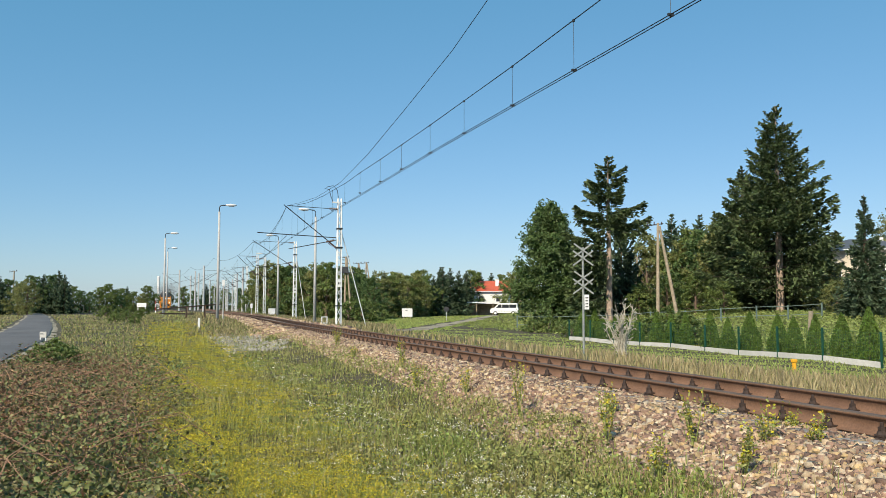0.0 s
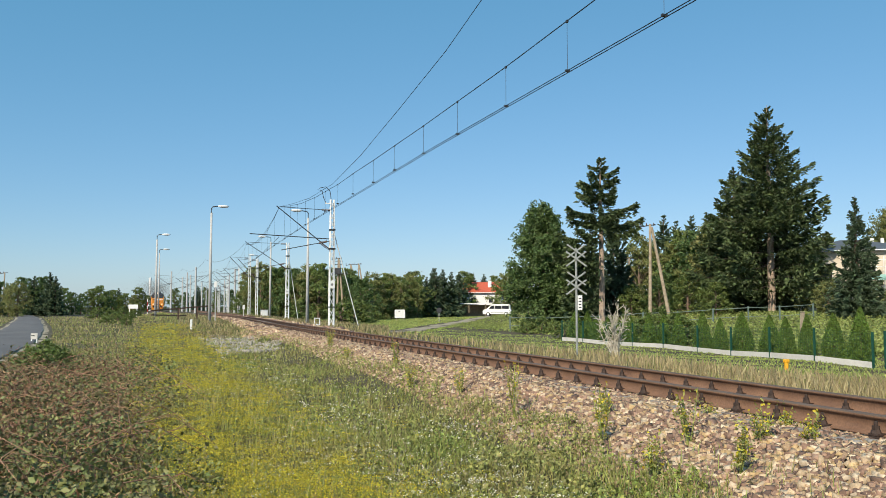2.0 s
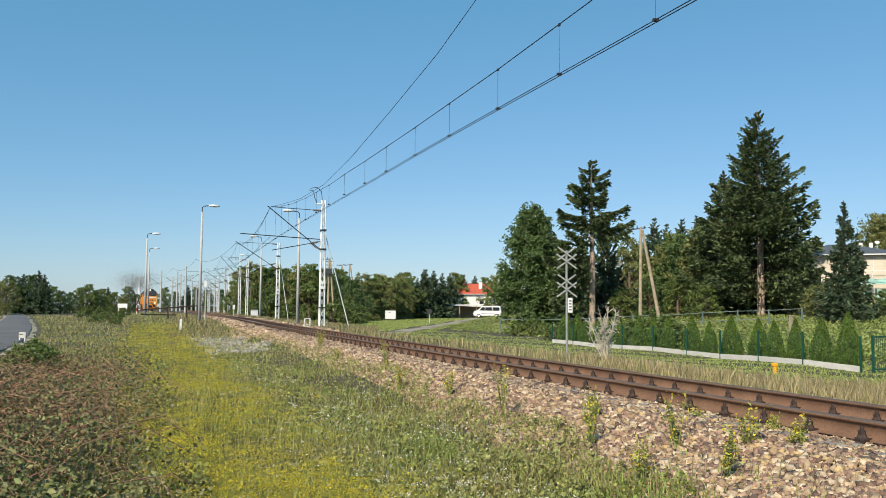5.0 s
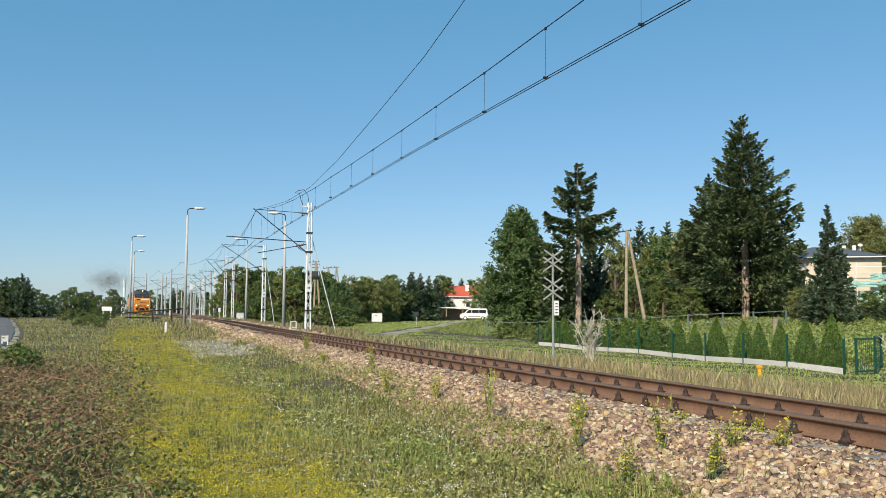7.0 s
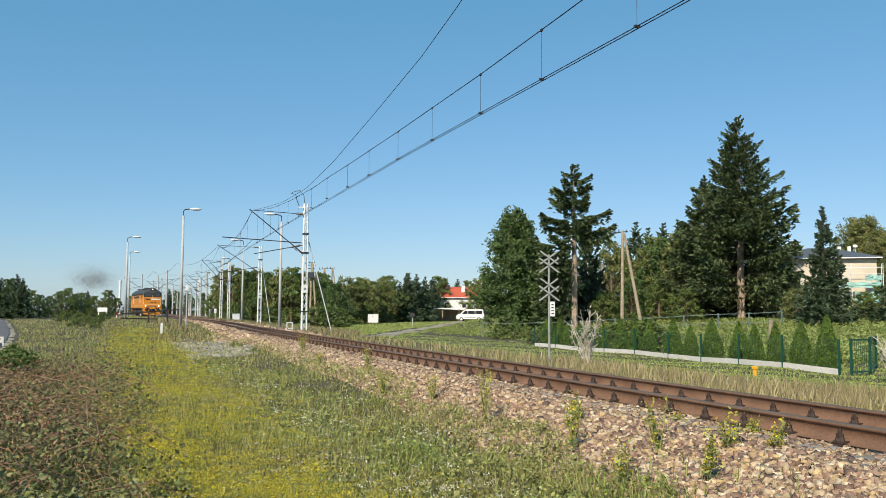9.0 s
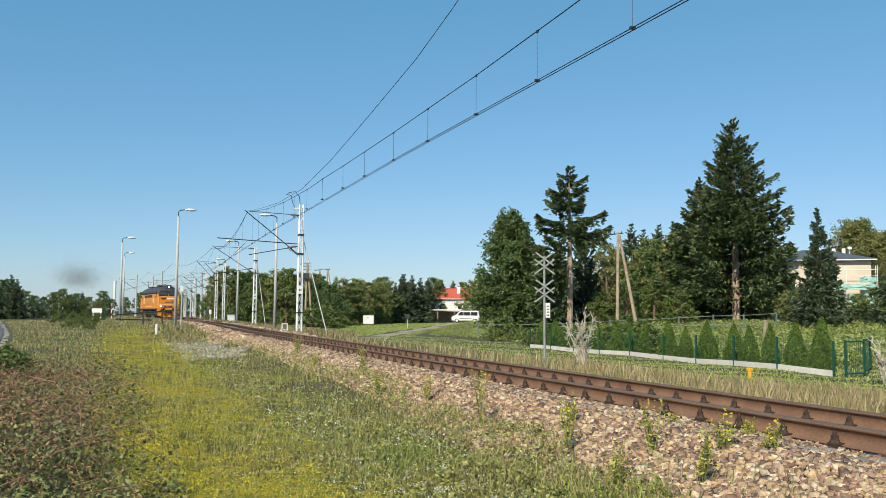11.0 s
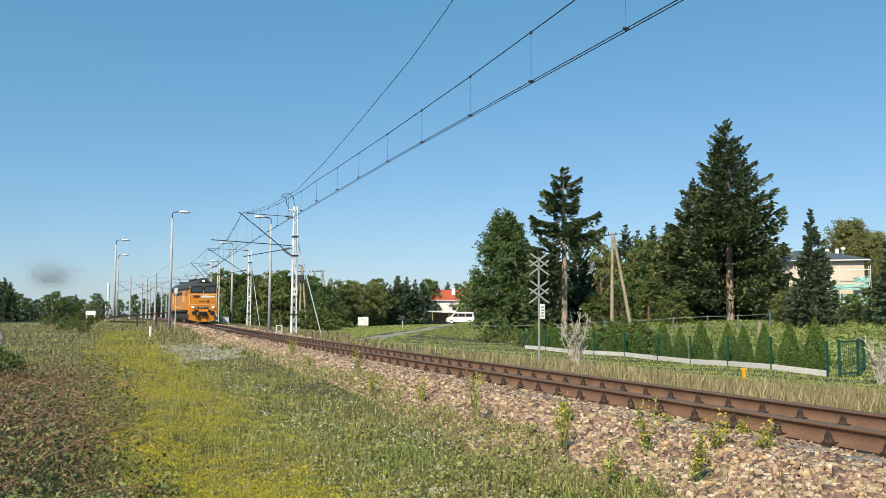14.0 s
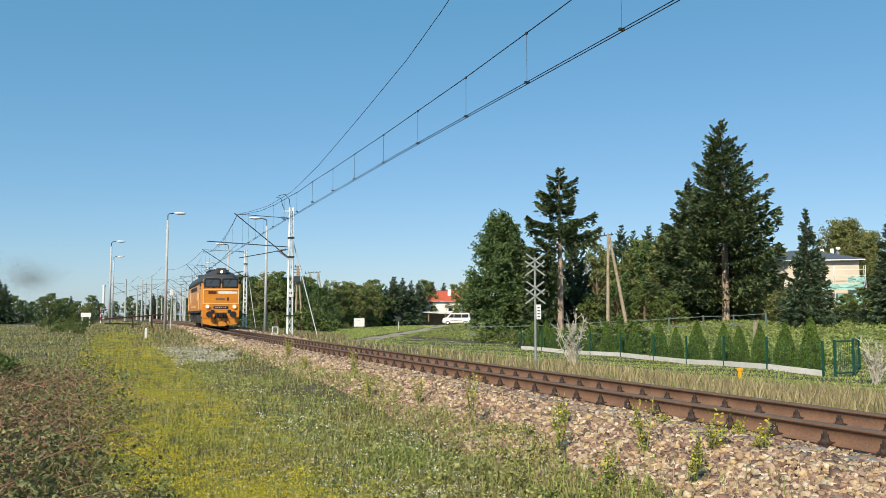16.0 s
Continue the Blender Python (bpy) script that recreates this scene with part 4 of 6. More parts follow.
# ---- garden fence on the far side ----
FENCE = [Vector((22.6, 43.2, 0)), Vector((22.6, 36, 0)), Vector((22.8, 31, 0)), Vector((22.4, 26, 0)), Vector((22.1, 22.4, 0)), Vector((22.2, 20.5, 0))]


def along(line, step):
    out, rest = [], 0.0
    for a, b in zip(line, line[1:]):
        l, s = (b - a).length, rest
        while s < l:
            out.append((a.lerp(b, s / l), (b - a).normalized()))
            s += step
        rest = s - l
    return out


fence = empty("garden_fence", label="dark green wire mesh fence on a pale concrete plinth", category="fence")
stations = along(FENCE, 2.5)
for i, (p, d) in enumerate(stations):
    z = float(ground_z(p.x, p.y))
    part("post", cube(p.x - 0.03, p.y - 0.03, z - 0.1, p.x + 0.03, p.y + 0.03, z + 1.2), M["fence_green"], fence)
    if i + 1 < len(stations):
        q = stations[i + 1][0]
        zq = float(ground_z(q.x, q.y))
        a, b = Vector((p.x, p.y, z + 0.12)), Vector((q.x, q.y, zq + 0.12))
        e = (b - a).normalized() * 0.04
        part("plinth_panel", beam(bmesh.new(), a + e, b - e, 0.06, 0.20), M["plinth"], fence)
        bm = bmesh.new()
        for k in range(8):
            h = 0.3 + 0.12 * k
            beam(bm, (p.x, p.y, z + h), (q.x, q.y, zq + h), 0.005)
        n = 24
        for k in range(1, n):
            r = Vector((p.x, p.y, z)).lerp(Vector((q.x, q.y, zq)), k / n)
            beam(bm, r + Vector((0, 0, 0.25)), r + Vector((0, 0, 1.17)), 0.0035)
        part("mesh_panel", bm, M["fence_green"], fence)

gate_line = [Vector((22.25, 20.3, 0)), Vector((23.2, 20.4, 0)), Vector((26.0, 22.6, 0))]
gate = empty("garden_gate", label="dark green steel garden gate with a flat top rail", category="gate")
for p in gate_line:
    z = float(ground_z(p.x, p.y))
    part("post", cube(p.x - 0.03, p.y - 0.03, z - 0.1, p.x + 0.03, p.y + 0.03, z + 1.25), M["fence_green"], gate)
for a, b in zip(gate_line, gate_line[1:]):
    za = float(ground_z(a.x, a.y))
    bm = bmesh.new()
    for h in (0.15, 1.2):
        beam(bm, (a.x, a.y, za + h), (b.x, b.y, za + h), 0.05)
    for k in range(1, 10):
        r = a.lerp(b, k / 10)
        beam(bm, (r.x, r.y, za + 0.15), (r.x, r.y, za + 1.2), 0.008)
    part("gate_leaf", bm, M["fence_green"], gate)
x, y = 17.0, 18.9
yp = empty("pipeline_marker", pose(x, y, float(ground_z(x, y))), "short yellow gas pipeline marker post", "marker post")
part("post", bar([(0, 0, -0.1), (0, 0, 0.22)], 0.06, 8), M["yellow"], yp)
part("cap", cube(-0.075, -0.06, 0.223, 0.075, 0.06, 0.32, 0.02), M["yellow"], yp)
back = empty("wire_fence", label="thin grey-green wire fence on posts behind the field", category="fence")
bl = [Vector((*at(915, 66), 0)), Vector((*at(1150, 66), 0)), Vector((*at(1330, 66), 0)), Vector((*at(1500, 62), 0))]
st = along(bl, 2.6)
for i, (p, d) in enumerate(st):
    z = float(ground_z(p.x, p.y))
    part("post", cube(p.x - 0.04, p.y - 0.04, z - 0.1, p.x + 0.04, p.y + 0.04, z + 1.25), M["fence_grey"], back)
    if i + 1 < len(st):
        q = st[i + 1][0]
        zq = float(ground_z(q.x, q.y))
        for h in (0.5, 1.15):
            part("rail", beam(bmesh.new(), (p.x, p.y, z + h), (q.x, q.y, zq + h), 0.03, 0.04), M["fence_grey"], back)

# ---- power poles ----
def a_pole(bx, dist, height, spread, label):
    x, y = at(bx, dist)
    t = empty("utility_pole", pose(x, y, float(ground_z(x, y)), 0, 0, -math.degrees(HEAD0)), label, "utility pole")
    part("pole", bar([(-0.15, 0, -0.3), (0, 0, height)], [0.17, 0.11], 10), M["wood"], t)
    if spread:
        part("strut", bar([(spread, 0, -0.3), (0.12, 0, height - 0.25)], [0.17, 0.11], 10), M["wood"], t)
    part("crossarm", beam(bmesh.new(), (-0.95, 0.1, height - 0.25), (0.5, 0.1, height - 0.05), 0.09), M["dark_steel"], t)
    for k in (-0.85, -0.3, 0.35):
        part("insulator", bar([(k, 0.1, height - 0.15), (k, 0.1, height + 0.12)], [0.05, 0.035], 8), M["insulator"], t)
    return t


a_pole(1166, 74, 8.7, 1.7, "weathered wooden A-frame power pole")
a_pole(1128, 100, 6.6, 0, "slim wooden telegraph pole")
a_pole(1113, 190, 8.6, 1.6, "distant wooden A-frame power pole")
a_pole(648, 150, 9.9, 1.6, "distant wooden power pole with crossarms")
a_pole(634, 152, 9.9, 1.2, "distant wooden power pole with crossarms")
tp = a_pole(612, 120, 9.2, 0.9, "wooden transformer pole beside the line")
part("transformer", cube(-0.5, -0.35, 6.9, 0.35, 0.35, 7.7, 0.05), M["dark_steel"], tp)
part("platform", cube(-0.9, -0.5, 6.78, 1.3, 0.5, 6.897, 0.01), M["dark_steel"], tp)
for z in (8.2, 8.7):
    part("crossarm", cube(-0.6, -0.05, z - 0.05, 0.6, 0.05, z + 0.05), M["dark_steel"], tp)
a_pole(25, 170, 8.0, 0, "distant wooden power pole beside the lane")


# ---- houses ----
def gable_house(bx, dist, rz, w, d, eave, ridge, wall, roof, label, hip=0.0, windows=(), chimney=None, dz=0.0):
    x, y = at(bx, dist)
    t = empty("house", pose(x, y, float(ground_z(x, y)) + dz, 0, 0, rz), label, "house")
    part("wall", cube(-w / 2, -d / 2, -0.3, w / 2, d / 2, eave), wall, t)
    bm = bmesh.new()
    o = 0.45
    low = [bm.verts.new(v) for v in ((-w / 2 - o, -d / 2 - o, eave - 0.05), (w / 2 + o, -d / 2 - o, eave - 0.05), (w / 2 + o, d / 2 + o, eave - 0.05), (-w / 2 - o, d / 2 + o, eave - 0.05))]
    lip = [bm.verts.new(v.co + Vector((0, 0, 0.16))) for v in low]
    r = [bm.verts.new((-w / 2 - o + hip, 0, ridge)), bm.verts.new((w / 2 + o - hip, 0, ridge))]
    bm.faces.new(low[::-1])
    for i in range(4):
        bm.faces.new((low[i], low[(i + 1) % 4], lip[(i + 1) % 4], lip[i]))
    bm.faces.new((lip[0], lip[1], r[1], r[0])), bm.faces.new((lip[2], lip[3], r[0], r[1]))
    bm.faces.new((lip[1], lip[2], r[1])), bm.faces.new((lip[3], lip[0], r[0]))
    top = part("roof", bm, roof, t)
    part("gutter", cube(-w / 2 - o, -d / 2 - o - 0.1, eave - 0.03, w / 2 + o, -d / 2 - o - 0.005, eave + 0.07), M["galv"], t)
    if chimney:
        part("chimney", cube(chimney - 0.35, -d / 4 - 0.3, eave, chimney + 0.35, -d / 4 + 0.3, ridge + 0.25), M["white"], top, "white rendered chimney")
    for wx, wz, ww, wh in windows:
        f = bmesh.new()
        for a in ((-ww / 2, -wh / 2, ww / 2, -wh / 2 + 0.08), (-ww / 2, wh / 2 - 0.08, ww / 2, wh / 2), (-ww / 2, -wh / 2 + 0.08, -ww / 2 + 0.08, wh / 2 - 0.08), (ww / 2 - 0.08, -wh / 2 + 0.08, ww / 2, wh / 2 - 0.08)):
            box(f, wx + a[0], -d / 2 - 0.05, wz + a[1], wx + a[2], -d / 2 + 0.02, wz + a[3])
        win = part("window", f, M["white"], t)
        part("pane", cube(wx - ww / 2 + 0.08, -d / 2 - 0.03, wz - wh / 2 + 0.08, wx + ww / 2 - 0.08, -d / 2 - 0.01, wz + wh / 2 - 0.08), M["glass"], win)
    return t


gable_house(868, 172, -28, 8.0, 8, 4.9, 7.2, M["plaster_white"], M["roof_red"], "white rendered house with a red tiled roof and white chimney", chimney=1.6, windows=((-1.5, 3.4, 1.2, 1.2), (2.0, 3.4, 1.0, 1.2)))
build = gable_house(1523, 90, -40, 9.0, 9, 6.55, 7.9, M["plaster"], M["roof_dark"], "cream two-storey house under renovation with a dark hipped roof", hip=4.0, dz=-0.6, windows=((1.0, 4.6, 1.3, 1.2), (1.0, 1.6, 1.3, 1.2), (-2.6, 4.6, 1.2, 1.2)))
for cx in (2.0, 2.9):
    part("chimney", cube(cx - 0.15, 0.4, 6.9, cx + 0.15, 0.75, 8.05), M["plaster_white"], build)
part("dish", bar([(3.4, 0.2, 7.0), (3.4, 0.2, 7.9), (3.4, 0.05, 8.05)], [0.04, 0.04, 0.22], 10), M["galv"], build)

hx, hy = at(1523, 90)
scaf = empty("scaffolding", pose(hx, hy, float(ground_z(hx, hy)) - 0.6, 0, 0, -40), "steel scaffolding with torn green netting on a house wall", "scaffolding")
for sx in (-6.2, -4.7, 0.0, 2.2, 4.8):
    for sy in (-5.0, -5.8):
        part("standard", bar([(sx, sy, 0), (sx, sy, 6.0)], 0.03, 6), M["galv"], scaf)
for z in (2.0, 3.9, 5.0, 5.6):
    for xa, xb in ((-6.2, -4.7), (0.0, 4.8)):
        part("ledger", bar([(xa, -5.8, z), (xb, -5.8, z)], 0.028, 6), M["galv"], scaf)
for z in (1.9, 3.8):
    part("deck", cube(0.0, -5.75, z, 4.8, -5.05, z + 0.05), M["wood"], scaf)
    part("deck", cube(-6.2, -5.75, z, -4.7, -5.05, z + 0.05), M["wood"], scaf)


def sheet(x0, z0, x1, z1, y, seed):
    n, m = 14, 10
    v = [(x0 + (x1 - x0) * i / n + 0.12 * noise.noise(Vector((i, j, seed))), y + 0.12 * noise.noise(Vector((i * 0.6, j * 0.6, seed + 5))), z0 + (z1 - z0) * j / m + 0.2 * noise.noise(Vector((i * 0.5, j * 0.5, seed + 9)))) for j in range(m + 1) for i in range(n + 1)]
    f = [(j * (n + 1) + i, j * (n + 1) + i + 1, (j + 1) * (n + 1) + i + 1, (j + 1) * (n + 1) + i) for j in range(m) for i in range(n)]
    return v, f


for k, (x0, z0, x1, z1) in enumerate(((0.1, 0.4, 1.5, 3.6), (0.3, 3.75, 4.6, 4.25), (2.4, 2.3, 4.7, 3.3), (3.3, 4.4, 4.7, 4.9))):
    raw("netting", *sheet(x0, z0, x1, z1, -5.9, k * 3.0), M["net"], scaf)

# carport in front of the far house
x, y = at(862, 160)
car_port = empty("carport", pose(x, y, float(ground_z(x, y)), 0, 0, -24), "long flat white carport roof on thin posts", "carport")
part("roof", cube(-5.5, -2.2, 2.55, 6.5, 2.2, 2.75, 0.02), M["white"], car_port)
for sx in (-5.0, -2.0, 1.2, 4.0, 6.2):
    part("post", cube(sx - 0.07, -2.1, -0.2, sx + 0.07, -1.96, 2.55), M["wood"], car_port)
part("back_wall", cube(-5.0, 1.9, -0.2, 6.0, 2.0, 2.4), M["wood"], car_port)

x, y = at(721, 118)
info = empty("notice_board", pose(x, y, float(ground_z(x, y)), 0, 0, -16), "large blank white board on posts in the meadow", "notice board")
part("board", cube(-0.75, -0.03, 0.42, 0.75, 0.03, 1.62, 0.01), M["white"], info)
for sx in (-0.5, 0.5):
    part("post", cube(sx - 0.05, 0.035, -0.2, sx + 0.05, 0.12, 1.5), M["wood"], info)
part("bar", cube(-0.25, -0.038, 1.3, 0.05, -0.032, 1.36), M["dark_steel"], info)
x, y = at(790, 108)
sp = empty("road_sign", pose(x, y, float(ground_z(x, y)), 0, 0, -20), "small dark-backed road sign on a thin post", "road sign")
part("post", bar([(0, 0, -0.1), (0, 0, 1.9)], 0.03, 8), M["galv"], sp)
part("plate", bar([(0, -0.04, 1.6), (0, -0.06, 1.6)], 0.35, 14), M["dark_steel"], sp)


# ---- parked van ----
def van():
    x, y = at(893, 136)
    t = empty("van", pose(x, y, float(ground_z(x, y)) + 0.02, 0, 0, -28), "white parked passenger van on the dirt track", "van")
    prof = [(-2.3, 0.35), (2.25, 0.35), (2.3, 0.9), (2.2, 1.25), (2.1, 1.85), (1.9, 1.95), (-0.6, 1.95), (-0.95, 1.85), (-1.65, 1.2), (-2.2, 1.05), (-2.35, 0.8)]
    bm = bmesh.new()
    rows = []
    for yy, inset in ((-0.93, 0.06), (-0.88, 0.0), (0.88, 0.0), (0.93, 0.06)):
        rows.append([bm.verts.new((u * (1 - inset * 0.3), yy * (1 if z < 1.2 else 0.92), z - (inset if z > 1.2 else 0))) for u, z in prof])
    for a, b in zip(rows, rows[1:]):
        for i in range(len(prof)):
            j = (i + 1) % len(prof)
            bm.faces.new((a[i], a[j], b[j], b[i]))
    bm.faces.new(rows[0][::-1]), bm.faces.new(rows[-1])
    bmesh.ops.recalc_face_normals(bm, faces=bm.faces)
    part("body", bm, M["white"], t)
    for x0, x1 in ((-1.35, -0.45), (-0.35, 0.75), (0.85, 1.95)):
        out = [(x0, 1.2), (x1, 1.2), (x1, 1.72), (max(x0, -0.85), 1.72)]
        part("window", prism(out, 0.02, "y", -0.945), M["glass"], t)
    part("windscreen", prism([(-1.68, 1.22), (-1.66, 1.24), (-1.02, 1.84), (-1.04, 1.82)], 1.5, "y", -0.75), M["glass"], t)
    for wx in (-1.45, 1.45):
        wheel = part("wheel", bar([(wx, -0.95, 0.32), (wx, -0.72, 0.32)], 0.33, 18), M["black"], t)
        part("rim", bar([(wx, -0.965, 0.32), (wx, -0.955, 0.32)], 0.2, 14), M["galv"], wheel)
        part("wheel", bar([(wx, 0.72, 0.32), (wx, 0.95, 0.32)], 0.33, 18), M["black"], t)
    part("bumper", cube(-2.42, -0.85, 0.32, -2.3, 0.85, 0.62, 0.04), M["dark_steel"], t)
    part("headlight", cube(-2.34, -0.9, 0.8, -2.12, -0.7, 1.0, 0.03), M["glass"], t)
    part("side_strip", cube(-1.0, -0.947, 0.62, 1.0, -0.935, 0.7), M["dark_steel"], t)


van()
PATHWAY = [(12.0, 47)] + [at(bx, d) for bx, d in ((680, 59), (726, 66), (786, 85), (830, 105), (876, 131), (930, 150))]
tagged(strip("dirt_path", PATHWAY, 2.6, 0.03, M["gravel"]), "pale sandy dirt track across the meadow", "path")

# ---- trees ----
rng = np.random.default_rng(23)
L = "green broadleaf tree in the far belt"
maple = put(broadleaf(8.5, 3.6, rng, M["dark_leaf"], M["bark"], leaves=6500, leaf=0.19, base=0.02, lobes=22, label="dark green tree of the far belt"), *at(505, 135))
for bx, d, h, k in (
    (462, 140, 8.2, oak), (476, 136, 8.4, olive), (490, 138, 8.3, oak), (520, 136, 8.2, olive), (533, 133, 8.0, oak), (548, 130, 7.8, maple), (562, 128, 8.0, olive), (578, 126, 8.4, oak), (592, 130, 8.2, maple), (606, 128, 7.5, olive), (622, 126, 7.0, maple), (640, 122, 6.6, maple), (655, 118, 6.2, maple), (672, 128, 6.8, olive), (690, 132, 6.6, oak), (706, 134, 6.8, olive), (722, 140, 7.0, oak), (738, 142, 6.8, olive), (752, 148, 7.2, oak), (768, 150, 7.4, dark), (783, 152, 9.2, dark), (797, 154, 9.0, dark), (812, 156, 8.6, dark), (826, 165, 9.0, dark), (838, 170, 9.2, oak), (850, 185, 9.5, dark), (870, 195, 9.8, dark), (890, 190, 9.0, oak), (906, 150, 7.4, olive), (922, 140, 8.0, oak), (660, 150, 7.6, dark), (700, 165, 8.6, dark), (745, 175, 9.4, oak), (630, 140, 8.4, oak)):
    put_copy(k, *at(bx, d), h / (10 if k is dark else 8.5 if k is maple else 8.0), rng.uniform(0, 360))
for bx, d, h, k in (
    (-60, 170, 7.5, oak), (-25, 165, 7.0, maple), (0, 160, 6.6, dark), (15, 165, 6.4, maple), (35, 155, 5.2, olive), (50, 150, 5.4, olive), (62, 175, 7.4, maple), (78, 175, 7.6, dark), (90, 180, 7.8, maple), (105, 172, 8.2, dark), (115, 170, 7.4, dark), (130, 190, 5.6, oak), (145, 185, 4.8, maple), (160, 190, 4.6, maple), (178, 200, 5.6, oak), (192, 200, 6.4, oak), (205, 205, 5.4, maple), (216, 210, 5.6, oak), (226, 215, 6.2, dark), (238, 210, 4.8, oak), (252, 190, 3.8, olive), (262, 215, 6.2, oak), (275, 220, 4.4, maple), (300, 240, 5.0, oak), (325, 250, 6.4, oak), (345, 260, 5.8, maple), (365, 270, 8.2, dark), (380, 280, 8.0, oak), (400, 290, 7.6, oak), (425, 290, 8.0, maple), (445, 260, 8.0, oak)):
    put_copy(k, *at(bx, d), h / (10 if k is dark else 8.5 if k is maple else 8.0), rng.uniform(0, 360))
# low scrub in front of the left belt
scrub = put(broadleaf(1.6, 1.3, rng, M["leaf"], M["bark"], leaves=2600, leaf=0.09, base=0.02, lobes=10, label="low green scrub bush in rough grass", category="bush"), *at(225, 82), 0.5)
for bx, d, s in ((205, 74, 0.45), (240, 66, 0.4), (215, 95, 0.7), (235, 105, 0.75), (190, 120, 0.8), (255, 98, 0.6), (95, 22, 0.40), (112, 23, 0.44), (78, 24, 0.36), (128, 22.5, 0.3), (62, 26, 0.25), (640, 100, 1.6), (660, 104, 1.4), (616, 96, 1.5), (540, 108, 1.3), (480, 115, 1.5), (1010, 52, 0.55), (995, 60, 0.6), (970, 62, 0.7), (945, 62, 0.6), (1150, 47, 0.85), (1178, 46, 0.95), (1205, 45, 0.9), (1228, 45, 0.8)):
    put_copy(scrub, *at(bx, d), s, rng.uniform(0, 360), sx=s * 1.3)
# behind the garden
for bx, d, h, k, w in (
    (1190, 110, 12.6, dark, 0.85), (1212, 112, 12.0, dark, 0.8), (1240, 108, 12.2, dark, 0.9), (1145, 105, 9.2, olive, 0.75), (1160, 108, 8.5, olive, 0.8), (1140, 110, 8.0, dark, 0.7), (1225, 95, 9.0, oak, 0.9), (1252, 92, 9.0, maple, 1.0), (1205, 96, 7.5, olive, 0.9), (1275, 88, 8.6, olive, 0.9), (1300, 86, 10.6, dark, 1.1), (1345, 84, 8.8, dark, 1.2), (1400, 95, 8.0, maple, 1.1), (1020, 92, 7.6, maple, 0.8), (1050, 94, 7.2, maple, 0.9), (1100, 88, 11.2, dark, 0.72), (1062, 93, 8.5, dark, 0.9), (1000, 96, 9.0, maple, 0.9), (1645, 118, 11.6, linden, 1.0), (1604, 70, 2.4, oak, 1.3), (1706, 62, 8.8, small_spruce, 1.25), (1738, 60, 8.2, small_spruce, 1.25), (1640, 68, 2.8, oak, 1.3), (1572, 72, 2.0, oak, 1.3), (1480, 70, 2.6, olive, 1.2), (1462, 80, 4.6, olive, 1.0), (1030, 80, 3.4, maple, 1.1), (1130, 82, 3.4, oak, 1.2), (1280, 76, 3.0, oak, 1.2), (1180, 82, 4.2, maple, 1.2), (1230, 80, 4.0, oak, 1.2)):
    base = 10 if k is dark else 8.5 if k is maple else 8.5 if k is small_spruce else 13.6 if k is linden else 8.0
    put_copy(k, *at(bx, d), h / base, rng.uniform(0, 360), sx=h / base * w)


def thuja(height, r, rng):
    t = empty("thuja", label="clipped green conical thuja in a garden row", category="thuja", group="thujas along the fence")
    part("trunk", bar([(0, 0, -0.1), (0, 0, height * 0.6)], [0.04, 0.02], 6), M["bark"], t)
    n = 6500
    u = rng.random(n) ** 1.25
    a = rng.uniform(0, 6.283, n)
    rad = r * np.minimum(1, 1.35 * (1 - u) ** 0.8) * (0.88 + 0.12 * np.sin(a * 5 + u * 9)) * rng.uniform(0.6, 1.04, n) ** 0.6 + 0.012
    c = np.stack([rad * np.cos(a), rad * np.sin(a), 0.03 + height * u], -1)
    v, f = cards(c, 0.04, rng, -0.8, 1.2)
    v[:, 2] = np.maximum(v[:, 2], 0.0)
    raw("crown", v, f, M["thuja"], t)
    return t


thuja_a = put(thuja(1.75, 0.52, rng), 23.4, 43.0)
thuja_b = put(thuja(1.75, 0.46, rng), 23.4, 41.6)
for bx, d, h, w in ((1052, 44, 1.3, 1), (1066, 43.2, 1.45, 0.95), (1088, 41.8, 1.5, 1.0), (1108, 41, 1.35, 1.05), (1128, 38.5, 1.6, 1), (1160, 37.2, 1.75, 1.05), (1186, 36.0, 1.7, 1.0), (1212, 35.2, 1.75, 1.05), (1255, 34.2, 1.85, 1.1), (1286, 33.4, 1.55, 0.9), (1325, 32.8, 1.8, 1.15), (1374, 32.2, 1.75, 1.1), (1402, 31.6, 1.65, 1.0), (1440, 31.2, 1.75, 1.0), (1487, 30.8, 1.85, 1.1), (1535, 30.6, 2.05, 1.15)):
    ang = HEAD0 + math.atan((bx - 784) / 1447)
    put_copy(thuja_a if bx % 4 else thuja_b, 23.2, 23.2 / math.tan(ang), h / 1.85, rng.uniform(0, 360), sx=w * 0.78)

